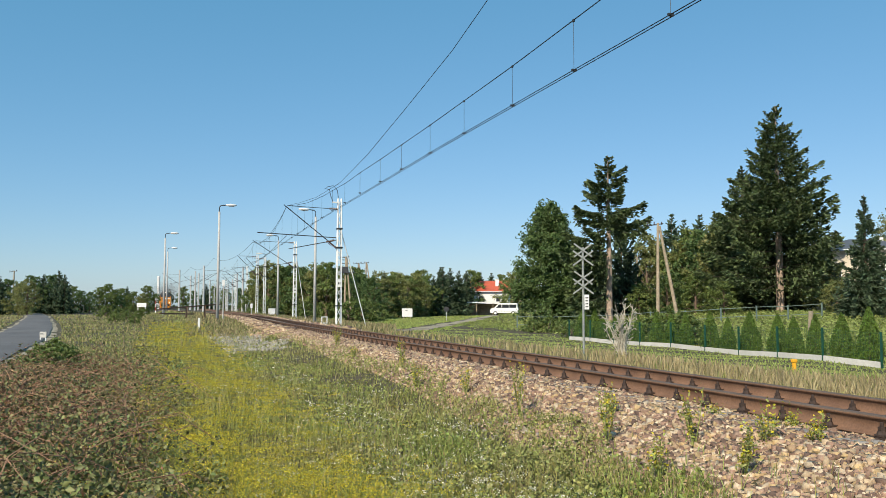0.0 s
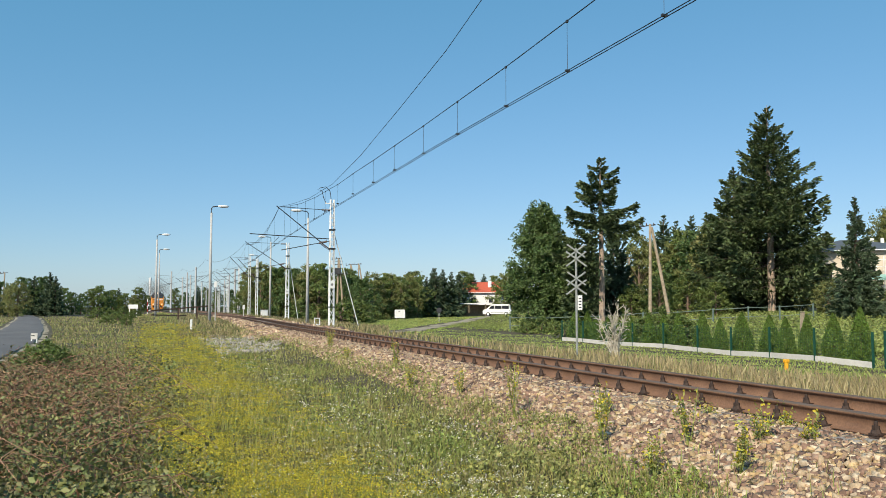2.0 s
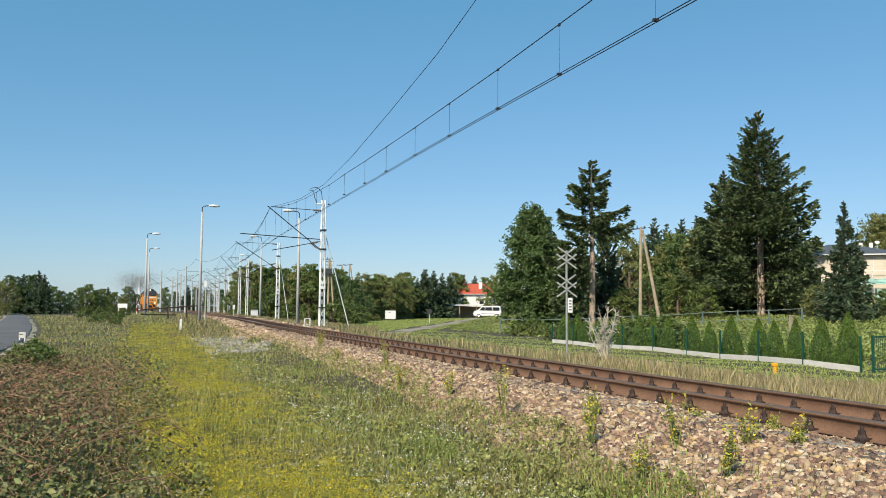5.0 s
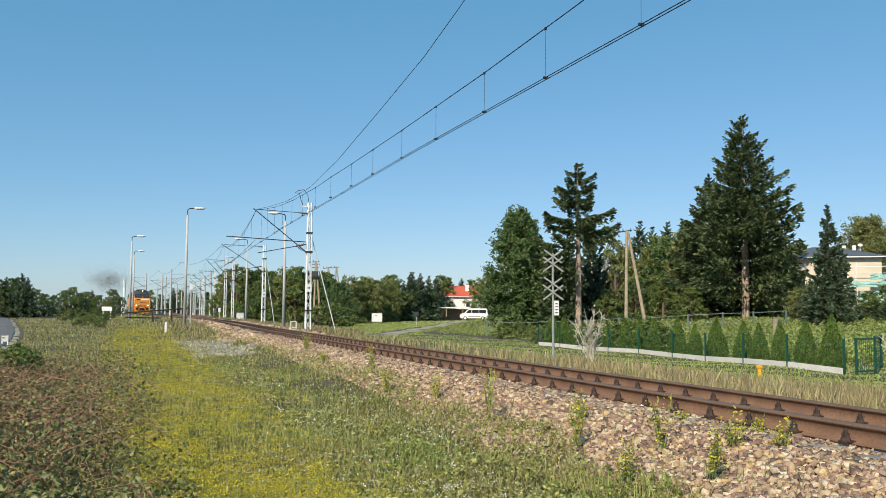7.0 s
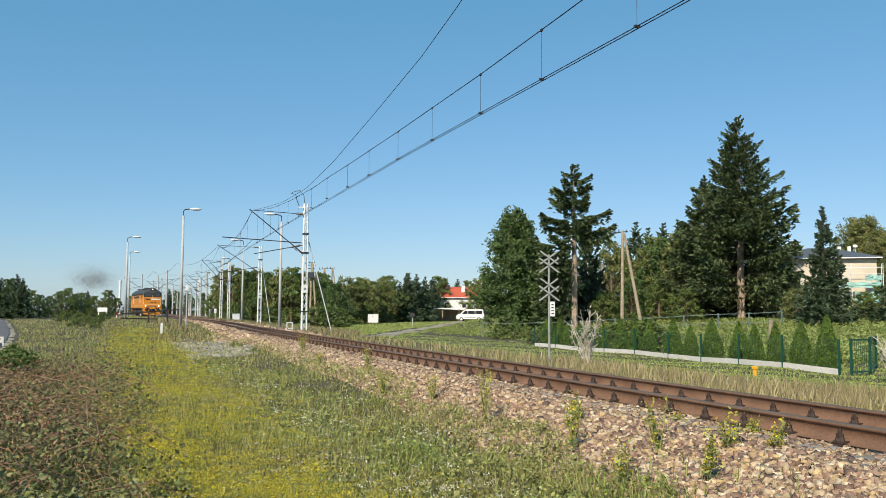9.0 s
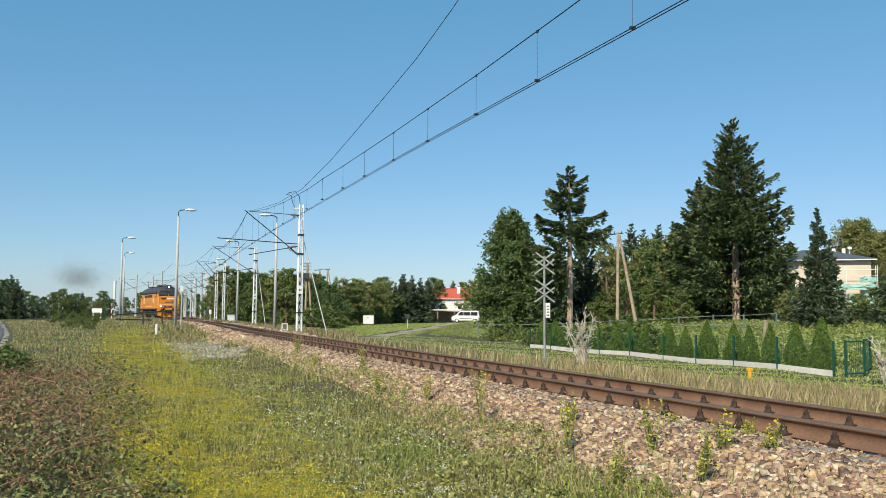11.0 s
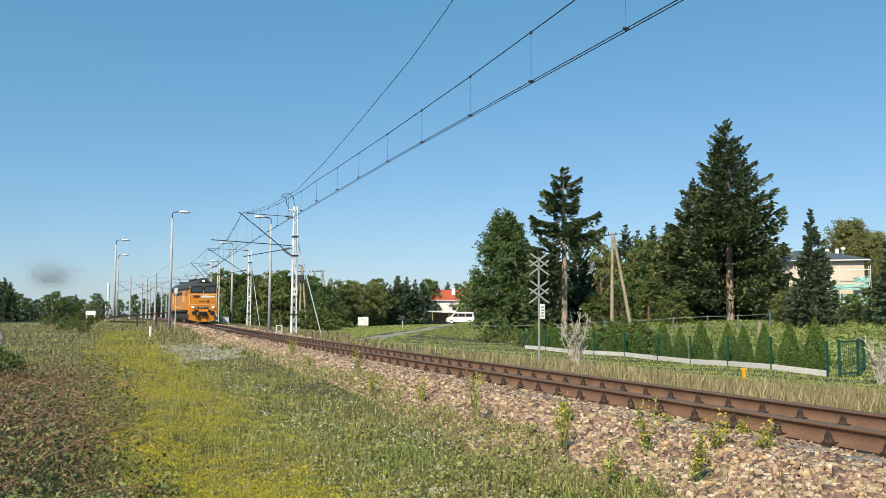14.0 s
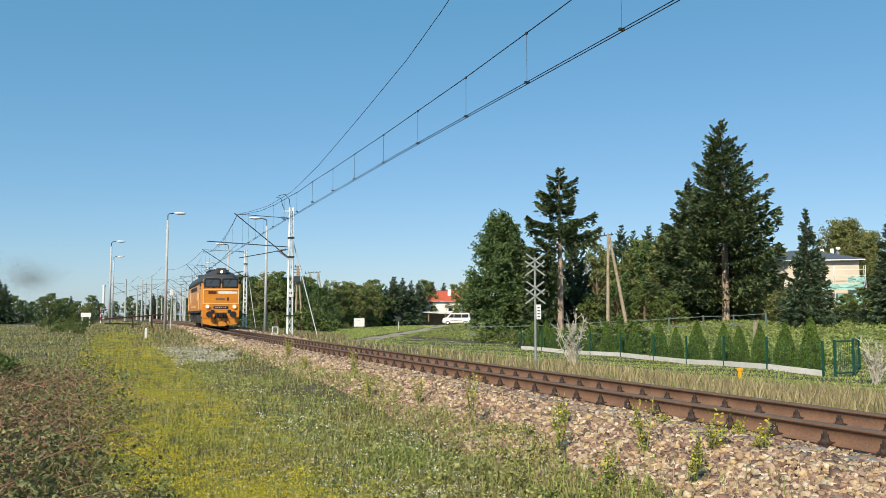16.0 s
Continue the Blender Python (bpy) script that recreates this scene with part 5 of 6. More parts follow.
# pale dead shrub by the track
def dead_shrub(x, y, h, label):
    t = empty("dry_shrub", pose(x, y, float(ground_z(x, y))), label, "shrub")
    bm = bmesh.new()
    for i in range(20):
        a, l = rng.uniform(0, 6.28), h * rng.uniform(0.55, 1.0)
        p = Vector((0, 0, -0.05))
        d = Vector((math.cos(a) * 0.13, math.sin(a) * 0.13, 1)).normalized()
        pts = [p.copy()]
        for k in range(5):
            d = (d + Vector(rng.normal(size=3)) * 0.13).normalized()
            p = p + d * l / 5
            pts.append(p.copy())
        tube(bm, pts, [0.022, 0.02, 0.018, 0.016, 0.012, 0.009], 5)
        for k in range(1, 6):
            for e in range(2):
                e = (d + Vector(rng.normal(size=3)) * 0.75).normalized()
                tube(bm, [pts[k], pts[k] + e * l * 0.07, pts[k] + e * l * 0.15], [0.014, 0.012, 0.008], 4)
    tagged(part("branchwork", bm, M["twig"], t), kind="stuff")
    c = rng.normal(size=(160, 3)) * np.array([0.22, 0.22, 0.4]) * h * 0.55 + np.array([0, 0, h * 0.55])
    v, f = cards(c, 0.035, rng)
    v[:, 2] = np.maximum(v[:, 2], 0.0)
    raw("dead_leaves", v, f, M["twig"], t)
    return t


dead_shrub(13.2, 21.8, 1.75, "bare pale shrub with whitish twigs beside the track")
dead_shrub(21.1, 17.8, 1.45, "bare pale shrub with whitish twigs by the gate")

x, y = at(1428, 36)
stake = empty("garden_stake", pose(x, y, float(ground_z(x, y)), 3, 2, 0), "pale wooden stake standing among the thujas", "stake")
part("post", cube(-0.06, -0.06, -0.2, 0.06, 0.06, 1.75, 0.015), M["wood"], stake)
part("cap", cube(-0.07, -0.07, 1.753, 0.07, 0.07, 1.79, 0.01), M["wood"], stake)

# ---- fields ----
def scatter(n, px0, px1, d0, d1, rng, power=1.0):
    """Spots spread over a wedge of ground, thinning with distance."""
    u = rng.random(n)
    d = d0 * (d1 / d0) ** (u ** power)
    a = HEAD0 + np.arctan((rng.uniform(px0, px1, n) - 784) / 1447)
    return d * np.sin(a), d * np.cos(a), d


rng = np.random.default_rng(31)


def near_path(x, y, w=1.6):
    out = np.zeros(len(x), bool)
    for (ax, ay), (bx, by) in zip(PATHWAY, PATHWAY[1:]):
        dx, dy = bx - ax, by - ay
        t = np.clip(((x - ax) * dx + (y - ay) * dy) / (dx * dx + dy * dy), 0, 1)
        out |= np.hypot(x - ax - t * dx, y - ay - t * dy) < w
    return out


# beet field
x, y, d = scatter(120000, 690, 1720, 36, 128, rng)
path_x = np.interp(y, [p[1] for p in PATHWAY], [p[0] for p in PATHWAY])
keep = (x > 26.2 + 0.4 * np.sin(y)) & (x > path_x + 2.4) & ~((y < 34) & (x > 40)) & ((x - 23) * 0.25 + 16 < y)
x, y, d = x[keep], y[keep], d[keep]
row = np.round(x / 0.5) * 0.5
x = row + rng.normal(size=len(x)) * 0.12
z = ground_z(x, y) + rng.uniform(0.05, 0.36, len(x))
v, f = cards(np.stack([x, y, z], -1), 0.10, rng, 0.4, 0.8)
tagged(raw("crop_rows", v, f, M["crop"]), "broad-leaved green crop in rows on a field", "crop", kind="stuff")
# meadow beyond the field and lawn by the fence
x, y, d = scatter(70000, 540, 1000, 40, 170, rng)
keep = (x > 17 - 0.05 * (y - 50)) & (x < np.interp(y, [p[1] for p in PATHWAY], [p[0] for p in PATHWAY]) + 2.6) & ~near_path(x, y)
x, y, d = x[keep], y[keep], d[keep]
tagged(blades("meadow_grass", x, y, ground_z(x, y), rng.uniform(0.05, 0.16, len(x)), 0.014 + 0.0008 * d, rng, M["lawn"]), "short green meadow grass", "grass")
x, y, d = scatter(90000, 620, 1760, 20, 100, rng)
keep = (x > 15.5) & (x < 30) & ~((x > 24.5) & (y > 36)) & ~near_path(x, y)
x, y, d = x[keep], y[keep], d[keep]
tagged(blades("lawn", x, y, ground_z(x, y), rng.uniform(0.025, 0.075, len(x)), 0.010 + 0.0007 * d, rng, M["lawn"]), "short green lawn beside the fence", "grass")
# dry tall grass along the far side of the track
x, y, d = scatter(52000, 560, 1760, 11, 80, rng)
c = x - track_x(y)
thick = np.clip(1.3 - np.abs(c - 4.6) / 4.2, 0, 1) * np.where(y > 30, 0.5, 1.0)
keep = (c > 2.2) & (c < 9.5) & (rng.random(len(x)) < thick)
x, y, d, c = x[keep], y[keep], d[keep], c[keep]
h = rng.uniform(0.12, 0.5, len(x)) * np.clip(1.25 - np.abs(c - 3.8) / 5, 0.22, 1)
pick = rng.random(len(x)) < np.where(y < 22, 0.72, 0.45)
tagged(blades("dry_grass", x[pick], y[pick], ground_z(x, y)[pick], h[pick], 0.006 + 0.0008 * d[pick], rng, M["dry"], 0.3), "tall straw-coloured dry grass beside the track", "grass")
pick = ~pick
tagged(blades("verge_grass", x[pick], y[pick], ground_z(x, y)[pick], h[pick] * 0.6, 0.006 + 0.0008 * d[pick], rng, M["grass"], 0.4), "green verge grass beside the track", "grass")

# dry scrub grass at the foot of the tree belt and along the rails
x, y, d = scatter(60000, 330, 700, 42, 150, rng)
c = x - track_x(y)
keep = ((x > 10.2) & (x < 19 - 0.03 * (y - 50)) | (c < -2.4) & (c > -7.5)) & (rng.random(len(x)) < 0.7)
x, y, d = x[keep], y[keep], d[keep]
h = rng.uniform(0.1, 0.55, len(x)) * np.where(x > 10, 1.0, 0.5)
pick = rng.random(len(x)) < 0.55
tagged(blades("dry_grass", x[pick], y[pick], ground_z(x, y)[pick], h[pick], 0.010 + 0.0006 * d[pick], rng, M["dry"], 0.35), "brownish dry grass below the trees", "grass")
pick = ~pick
tagged(blades("scrub_grass", x[pick], y[pick], ground_z(x, y)[pick], h[pick], 0.010 + 0.0006 * d[pick], rng, M["bramble"], 0.35), "dull scrub grass below the trees", "grass")

# ---- foreground meadow ----
def grass_edge(y):
    """How far from the track's middle the turf gives way to ballast."""
    return -2.5 + 0.55 * smooth(7, 16, y) + 0.3 * smooth(16, 30, y) + 0.2 * np.sin(y * 0.9) + 0.12 * np.sin(y * 2.3 + 1)


def clear_of_road(x, y):
    rx = np.interp(y, [p[1] for p in ROAD], [p[0] for p in ROAD])
    return np.abs(x - rx) > 1.9


x, y, d = scatter(260000, -260, 1500, 4.2, 150, rng, 0.9)
c = x - track_x(y)
edge = grass_edge(y)
patch = np.sin(x * 1.9 + 0.6 * np.sin(y * 0.8)) * np.sin(y * 0.75 + x * 0.5)
fade = np.where(c < edge, 1.0, np.clip(1 - (c - edge) / 1.0, 0, 1) * 0.08)
fade = fade * np.where((x < -0.3) & (y < 22), 0.4, 1.0) * np.where((x > 1.9) & (patch > 0.35), 0.45, 1.0) * np.where((np.abs(x - 1.05 + 0.012 * y) < 0.6 + 0.02 * y) & (y < 48), 0.4, 1.0) * np.where((y > 29) & (y < 44) & (x > 2.1) & (x < 4.0), 0.3, 1)
keep = (c < -1.2) & clear_of_road(x, y) & (rng.random(len(x)) < fade)
x, y, d = x[keep], y[keep], d[keep]
zone_b = (x < -0.25 + 0.25 * np.sin(y)) & (y < 22)
h = rng.uniform(0.06, 0.30, len(x)) * np.where(x > 1.8, 0.62, 1.0) * (1 + 0.2 * np.sin(x * 2 + y)) * np.where((y > 17) & (x < 0.2), 0.6, 1.0)
dry = rng.random(len(x)) < np.where(zone_b, 0.35, np.where((x < -0.5) & (y > 20), 0.32, 0.13))
g = ground_z(x, y)
tagged(blades("meadow_grass", x[~dry], y[~dry], g[~dry], h[~dry], (0.0030 + 0.00048 * d)[~dry], rng, M["grass"], 0.5), "rough green meadow grass beside the railway", "grass")
tagged(blades("dry_grass", x[dry], y[dry], g[dry], h[dry] * 1.15, (0.0026 + 0.00045 * d)[dry], rng, M["dry"], 0.5), "scattered straw-coloured grass stalks", "grass")


def clump(x, y):
    """Tussocks about a hand's length apart, 0 to 1."""
    return 0.5 + 0.5 * np.sin(9 * x + 2.1 * np.sin(3.3 * y)) * np.sin(7 * y + 1.9 * np.sin(4.1 * x))


# thinner turf all round and behind
x, y = rng.uniform(-9, 4.2, 26000), rng.uniform(-12, 7, 26000)
keep = ((np.hypot(x, y) < 4.4) | (y < 1)) & clear_of_road(x, y)
x, y = x[keep], y[keep]
tagged(blades("turf", x, y, ground_z(x, y), rng.uniform(0.04, 0.2, len(x)), np.full(len(x), 0.008), rng, M["grass"], 0.5), "rough green turf beside the railway", "grass")


def herbs(name, n, box_x, box_y, top, spread, size, mat, stem, label, per=9, flat=0.75, chance=None, low=0.5, wedge=(-260, 1250), d0=4.2):
    """Upright stems, each ending in a flat head of small flowers or leaves."""
    x, y, d = scatter(n, *wedge, d0, box_y[1], rng)
    keep = (x > box_x[0] + 0.3 * np.sin(y * 0.7)) & (x < box_x[1] + 0.35 * np.sin(y * 0.55 + 1)) & (y > box_y[0]) & clear_of_road(x, y)
    if chance is not None:
        keep &= rng.random(n) < chance(x, y)
    x, y, d = x[keep], y[keep], d[keep]
    z = ground_z(x, y)
    h = top * rng.uniform(low, 1.0, len(x)) * (0.6 + 0.45 * clump(x, y))
    k = len(x)
    head = np.stack([x, y, z + h], -1)[:, None] + rng.normal(size=(k, per, 3)) * np.array([spread, spread, spread * (1 - flat)])
    v, f = cards(head.reshape(-1, 3), np.repeat(size * (1 + 0.035 * d), per), rng, 0.6, 0.7)
    tagged(raw(name, v, f, mat), label, "wild plants", kind="stuff")
    if stem:
        blades(name + "_stems", x, y, z, h * 1.02, 0.0018 + 0.0002 * d, rng, stem, 0.1)["label"] = "thin green plant stems in the meadow"


def mound(x, y):
    """Bushy swells about a metre apart, 0 to 1."""
    return 0.5 + 0.5 * np.sin(2.9 * x + 1.4 * np.sin(1.9 * y)) * np.sin(2.3 * y + 1.2 * np.sin(2.4 * x))


def leaves(name, n, box_x, box_y, z0, z1, size, mat, label, chance=None, wedge=(-260, 1250), d0=4.2, long=0.75):
    x, y, d = scatter(n, *wedge, d0, box_y[1], rng)
    keep = (x > box_x[0]) & (x < box_x[1] + 0.3 * np.sin(y * 1.1)) & (y > box_y[0]) & clear_of_road(x, y)
    if chance is not None:
        keep &= rng.random(n) < chance(x, y)
    x, y, d = x[keep], y[keep], d[keep]
    thick = rng.random(len(x)) < 0.2 + 1.0 * clump(x, y)
    x, y, d = x[thick], y[thick], d[thick]
    lump = (0.35 + 0.55 * clump(x, y)) * (0.35 + 0.9 * mound(x, y))
    z = ground_z(x, y) + z0 + (z1 - z0) * rng.random(len(x)) ** 0.7 * lump
    v, f = cards(np.stack([x, y, z], -1), size * (1 + 0.022 * d), rng, 0.35, long)
    tagged(raw(name, v, f, mat), label, "wild plants", kind="stuff")


def in_yellow(x, y):
    """Share of yellow bloom: a band that widens away from the near end."""
    return np.clip(1.45 - np.abs(x - 1.05 + 0.012 * y) / (0.72 + 0.02 * y), 0.06, 1) * np.clip(0.2 + 0.04 * y, 0, 1) * (0.75 + 0.25 * np.sin(y * 0.8 + x * 2)) * (0.35 + 0.65 * (clump(0.35 * x, 0.35 * y) > 0.3))


herbs("yellow_flowers", 105000, (-0.9, 2.9), (4, 60), 0.42, 0.04, 0.0068, M["yellow_bloom"], M["grass"], "dense yellow-green flowering herbs", per=20, flat=0.88, chance=in_yellow)
leaves("herb_leaves", 230000, (-0.6, 6.0), (4, 60), 0.01, 0.26, 0.022, M["grass"], "green leaves of meadow herbs", chance=lambda x, y: 1.0 * (x - track_x(y) < grass_edge(y)))
herbs("white_flowers", 12000, (1.0, 3.6), (4, 26), 0.28, 0.025, 0.010, M["white_bloom"], M["grass"], "small white meadow flowers", per=6, low=0.3, chance=lambda x, y: 0.35 + 0.3 * np.sin(x * 3) * np.sin(y * 1.2))
leaves("bramble_leaves", 150000, (-5.5, 0.25), (4, 24), 0.02, 0.8, 0.026, M["bramble"], "tangled dull green bramble leaves")
leaves("withered_leaves", 230000, (-5.5, -0.1), (4, 24), 0.05, 0.86, 0.013, M["brown_leaf"], "withered reddish-brown bramble leaves", long=2.0, chance=lambda x, y: np.clip(0.55 + 0.75 * np.sin(x * 1.3 + y * 0.35) * np.sin(y * 0.42 + 2.4), 0.06, 1))
leaves("dull_scrub_leaves", 80000, (-9, 0.5), (22, 110), 0.02, 0.35, 0.03, M["bramble"], "low dull scrub leaves in rough grass", chance=lambda x, y: 0.6 + 0.4 * np.sin(x) * np.sin(y * 0.3))
leaves("weed_leaves", 16000, (3.2, 5.2), (4, 40), 0.0, 0.16, 0.022, M["leaf"], "low weeds creeping over the ballast edge", chance=lambda x, y: np.clip(0.6 * np.sin(x * 3.1 + y) * np.sin(y * 0.9) - 0.15 + (4.0 - x) * 0.35, 0, 1), wedge=(300, 1600))
# arching bramble canes
cane = bmesh.new()
for i in range(1500):
    x0, y0 = -0.1 - 3.6 * rng.random(), 4.4 + 16 * rng.random() ** 1.4
    a, l = rng.uniform(0, 6.28), rng.uniform(0.4, 1.35) if i % 5 == 0 else rng.uniform(0.3, 0.8)
    z0 = float(ground_z(x0, y0))
    e = Vector((math.cos(a), math.sin(a), 0))
    p = Vector((x0, y0, z0))
    tube(cane, [p, p + e * l * 0.3 + Vector((0, 0, l * 0.42)), p + e * l * 0.65 + Vector((0, 0, l * 0.5)), p + e * l + Vector((0, 0, l * 0.3))], [0.006, 0.005, 0.004, 0.0025], 4, False)
tagged(part("bramble_canes", cane, M["cane"]), "reddish-brown arching dead bramble canes", "wild plants", kind="stuff")


def weed(x, y, h, n=6):
    t = empty("tall_weed", pose(x, y, float(ground_z(x, y)) - 0.02), "yellow-green weed growing out of the ballast", "weed", "weeds in the ballast")
    bm = bmesh.new()
    tips = []
    for i in range(n):
        a = rng.uniform(0, 6.28)
        q = Vector((math.cos(a) * 0.16 * h, math.sin(a) * 0.16 * h, h * rng.uniform(0.6, 1)))
        tube(bm, [(0, 0, 0), q * 0.5 + Vector((0.01, 0, 0)), q], [0.006, 0.005, 0.003], 4, False)
        tips += [np.array(q * u) + rng.normal(size=3) * 0.035 for u in np.linspace(0.25, 1, 26)]
    tagged(part("stem", bm, M["grass"], t), kind="stuff")
    tips = np.array(tips)
    v, f = cards(tips, 0.018, rng, 0.2, 1.2)
    v[:, 2] = np.maximum(v[:, 2], 0)
    tagged(raw("leaves", v, f, M["grass"], t), kind="stuff")
    v, f = cards(tips[rng.random(len(tips)) < 0.55] + np.array([0, 0, 0.03]), 0.02, rng, 0.3, 0.8)
    v[:, 2] = np.maximum(v[:, 2], 0)
    tagged(raw("bloom", v, f, M["yellow_bloom"], t), kind="stuff")


for wx, wy, h in ((4.35, 9.7, 0.75), (4.4, 7.6, 0.55), (4.75, 6.6, 0.6), (5.1, 6.0, 0.45), (5.35, 5.7, 0.4), (4.55, 12.2, 0.5), (4.3, 14.0, 0.55), (4.9, 17.0, 0.6), (5.0, 24.5, 0.7), (5.2, 25.6, 0.6), (4.6, 20.5, 0.4), (4.9, 8.4, 0.4), (5.6, 7.4, 0.25), (4.1, 6.2, 0.4), (4.5, 5.6, 0.45), (5.7, 6.35, 0.32)):
    weed(wx, wy, h)
# pale gravel patch
n = 2600
y = rng.uniform(29, 46, n)
x = 2.3 + 2.2 * rng.random(n) + 0.3 * np.sin(y)
tagged(stones("gravel_patch", np.stack([x, y], -1), ground_z(x, y), rng.uniform(0.03, 0.07, n), rng, M["pale_stone"]), "pale loose gravel in the grass", "gravel")
n = 1500
y = rng.uniform(4.2, 12, n)
x = 2.0 + 2.2 * rng.random(n)
sel = np.sin(x * 2.6 + y) * np.sin(y * 0.9) > 0.1
x, y = x[sel], y[sel]
tagged(stones("loose_gravel", np.stack([x, y], -1), ground_z(x, y), rng.uniform(0.012, 0.03, len(x)), rng, M["pale_stone"]), "loose pale gravel between grass", "gravel")


# ---- locomotive ----
def loft(sections, closed=True):
    bm = bmesh.new()
    rows = [[bm.verts.new(p) for p in s] for s in sections]
    n = len(rows[0])
    for a, b in zip(rows, rows[1:]):
        for i in range(n if closed else n - 1):
            j = (i + 1) % n
            bm.faces.new((a[i], a[j], b[j], b[i]))
    if closed:
        bm.faces.new(rows[0][::-1]), bm.faces.new(rows[-1])
    bmesh.ops.recalc_face_normals(bm, faces=bm.faces)
    return bm


LEN = 17.4
loco = empty("diesel_locomotive", label="orange diesel locomotive with dark grey roof and lit headlights", category="locomotive")


def body_ring(y, w=1.475, low=1.36, top=3.40, inset=0.0):
    h = w - inset
    return [(-h, y, low), (-h, y, top), (-h + 0.03, y, top + 0.02), (h - 0.03, y, top + 0.02), (h, y, top), (h, y, low)]


rings = [body_ring(0.0, 1.36), body_ring(0.06, 1.44), body_ring(0.2, 1.475), body_ring(LEN - 0.2, 1.475), body_ring(LEN - 0.06, 1.44), body_ring(LEN, 1.36)]
body = part("body", loft(rings), M["loco"], loco)


def roof_ring(y, k=1.0, lift=0.0, w=1.475, low=3.425):
    pts = []
    for i in range(15):
        a = math.pi * i / 14
        pts.append((-math.cos(a) * w, y, low + (1.08 * k) * math.sin(a) ** 0.8 + lift))
    return pts


# dark brow over the cab, then the dark roof
part("cab_brow", loft([roof_ring(0.0, 0.50, w=1.36), roof_ring(0.10, 0.66, w=1.44), roof_ring(0.34, 0.74)]), M["loco_roof"], loco, "dark grey curved brow over the cab windows", True)
part("roof", loft([roof_ring(0.343, 0.77, w=1.485), roof_ring(0.7, 0.9, w=1.485), roof_ring(1.3, 1.0, w=1.485), roof_ring(LEN - 1.3, 1.0, w=1.485), roof_ring(LEN - 0.6, 0.88, w=1.485), roof_ring(LEN - 0.02, 0.5, w=1.38)]), M["loco_roof"], loco, smooth=True)
part("roof_hatch", cube(-0.75, 2.2, 4.46, 0.75, 5.8, 4.62, 0.05), M["loco_roof"], loco)
part("roof_fan", bar([(0, 13.6, 4.45), (0, 13.6, 4.66)], 0.85, 20), M["loco_roof"], loco)
part("exhaust", cube(-0.3, 7.6, 4.45, 0.3, 8.6, 4.78, 0.04), M["black"], loco)
lamp_box = part("headlamp_housing", cube(-0.36, 0.06, 4.16, 0.36, 1.0, 4.62, 0.06), M["loco_roof"], loco)
part("lens", bar([(0, 0.06, 4.33), (0, 0.03, 4.33)], 0.11, 16), M["lamp_on"], lamp_box, "lit round headlamp")

# front face: windows, trim, badges
for s in (-1, 1):
    cx = s * 0.66
    fr = bmesh.new()
    for a in ((-0.56, 3.14, 0.56, 3.20), (-0.56, 3.73, 0.56, 3.79), (-0.56, 3.20, -0.50, 3.73), (0.50, 3.20, 0.56, 3.73)):
        box(fr, cx + a[0], -0.05, a[1], cx + a[2], 0.03, a[3])
    win = part("windscreen", fr, M["black"], loco)
    part("pane", cube(cx - 0.50, -0.025, 3.20, cx + 0.50, -0.004, 3.73), M["loco_glass"], win)
    part("wiper", bar([(cx + 0.1, -0.06, 3.82), (cx - 0.2, -0.06, 3.4)], 0.012, 5), M["black"], win)
tr = bmesh.new()
for a in ((-1.34, 1.86, 1.34, 1.92), (-1.34, 2.92, 1.34, 2.98), (-1.34, 1.92, -1.28, 2.92), (1.28, 1.92, 1.34, 2.92)):
    box(tr, a[0], -0.03, a[1], a[2], 0.012, a[3])
part("trim_frame", tr, M["loco_light"], loco)
part("badge", cube(-0.95, -0.022, 2.62, -0.35, -0.004, 2.84, 0.005), M["badge"], loco, "dark red badge on the front")
part("white_stripe", prism([(-0.22, 2.66), (0.0, 2.62), (1.2, 2.66), (1.2, 2.80), (0.1, 2.86), (-0.2, 2.82)], 0.016, "y", -0.02), M["white"], loco)
part("emblem", cube(0.42, -0.022, 2.12, 0.58, -0.004, 2.36, 0.004), M["badge"], loco)
part("red_strip", cube(-0.4, -0.022, 2.16, 0.3, -0.004, 2.32, 0.004), M["rust"], loco)
pl = part("front_plate", cube(-0.55, -0.03, 1.5, 0.55, -0.004, 1.68, 0.005), M["black"], loco)
for k in range(6):
    part("pale_strip", cube(-0.40 + 0.14 * k, -0.034, 1.57, -0.34 + 0.14 * k, -0.031, 1.62), M["white"], pl)
for s in (-1, 1):
    part("marker_light", bar([(s * 1.0, 0.0, 1.66), (s * 1.0, -0.12, 1.66)], 0.16, 14), M["loco_light"], loco)
    part("lens", bar([(s * 1.0, -0.122, 1.66), (s * 1.0, -0.14, 1.66)], 0.10, 14), M["lamp_on"], loco, "lit lower headlamp")
part("front_apron", cube(-1.40, 0.004, 0.9, 1.40, 1.0, 1.357, 0.03), M["loco"], loco)
part("buffer_beam", cube(-1.36, -0.12, 0.745, 1.36, 0.2, 1.32, 0.03), M["loco"], loco)
for s in (-1, 1):
    bu = part("buffer", bar([(s * 0.875, -0.12, 1.06), (s * 0.875, -0.52, 1.06)], [0.12, 0.09], 14), M["black"], loco)
    part("buffer_head", bar([(s * 0.875, -0.52, 1.06), (s * 0.875, -0.6, 1.06)], [0.25, 0.24], 18), M["black"], bu)
    part("steps", cube(s * 1.2 - 0.2, -0.1, 0.35, s * 1.2 + 0.2, 0.1, 0.72, 0.02), M["loco_dirty"], loco)
    part("hose", bar([(s * 0.42, -0.13, 0.95), (s * 0.45, -0.35, 0.7), (s * 0.4, -0.3, 0.42), (s * 0.34, -0.2, 0.5)], 0.035, 6), M["black"], loco)
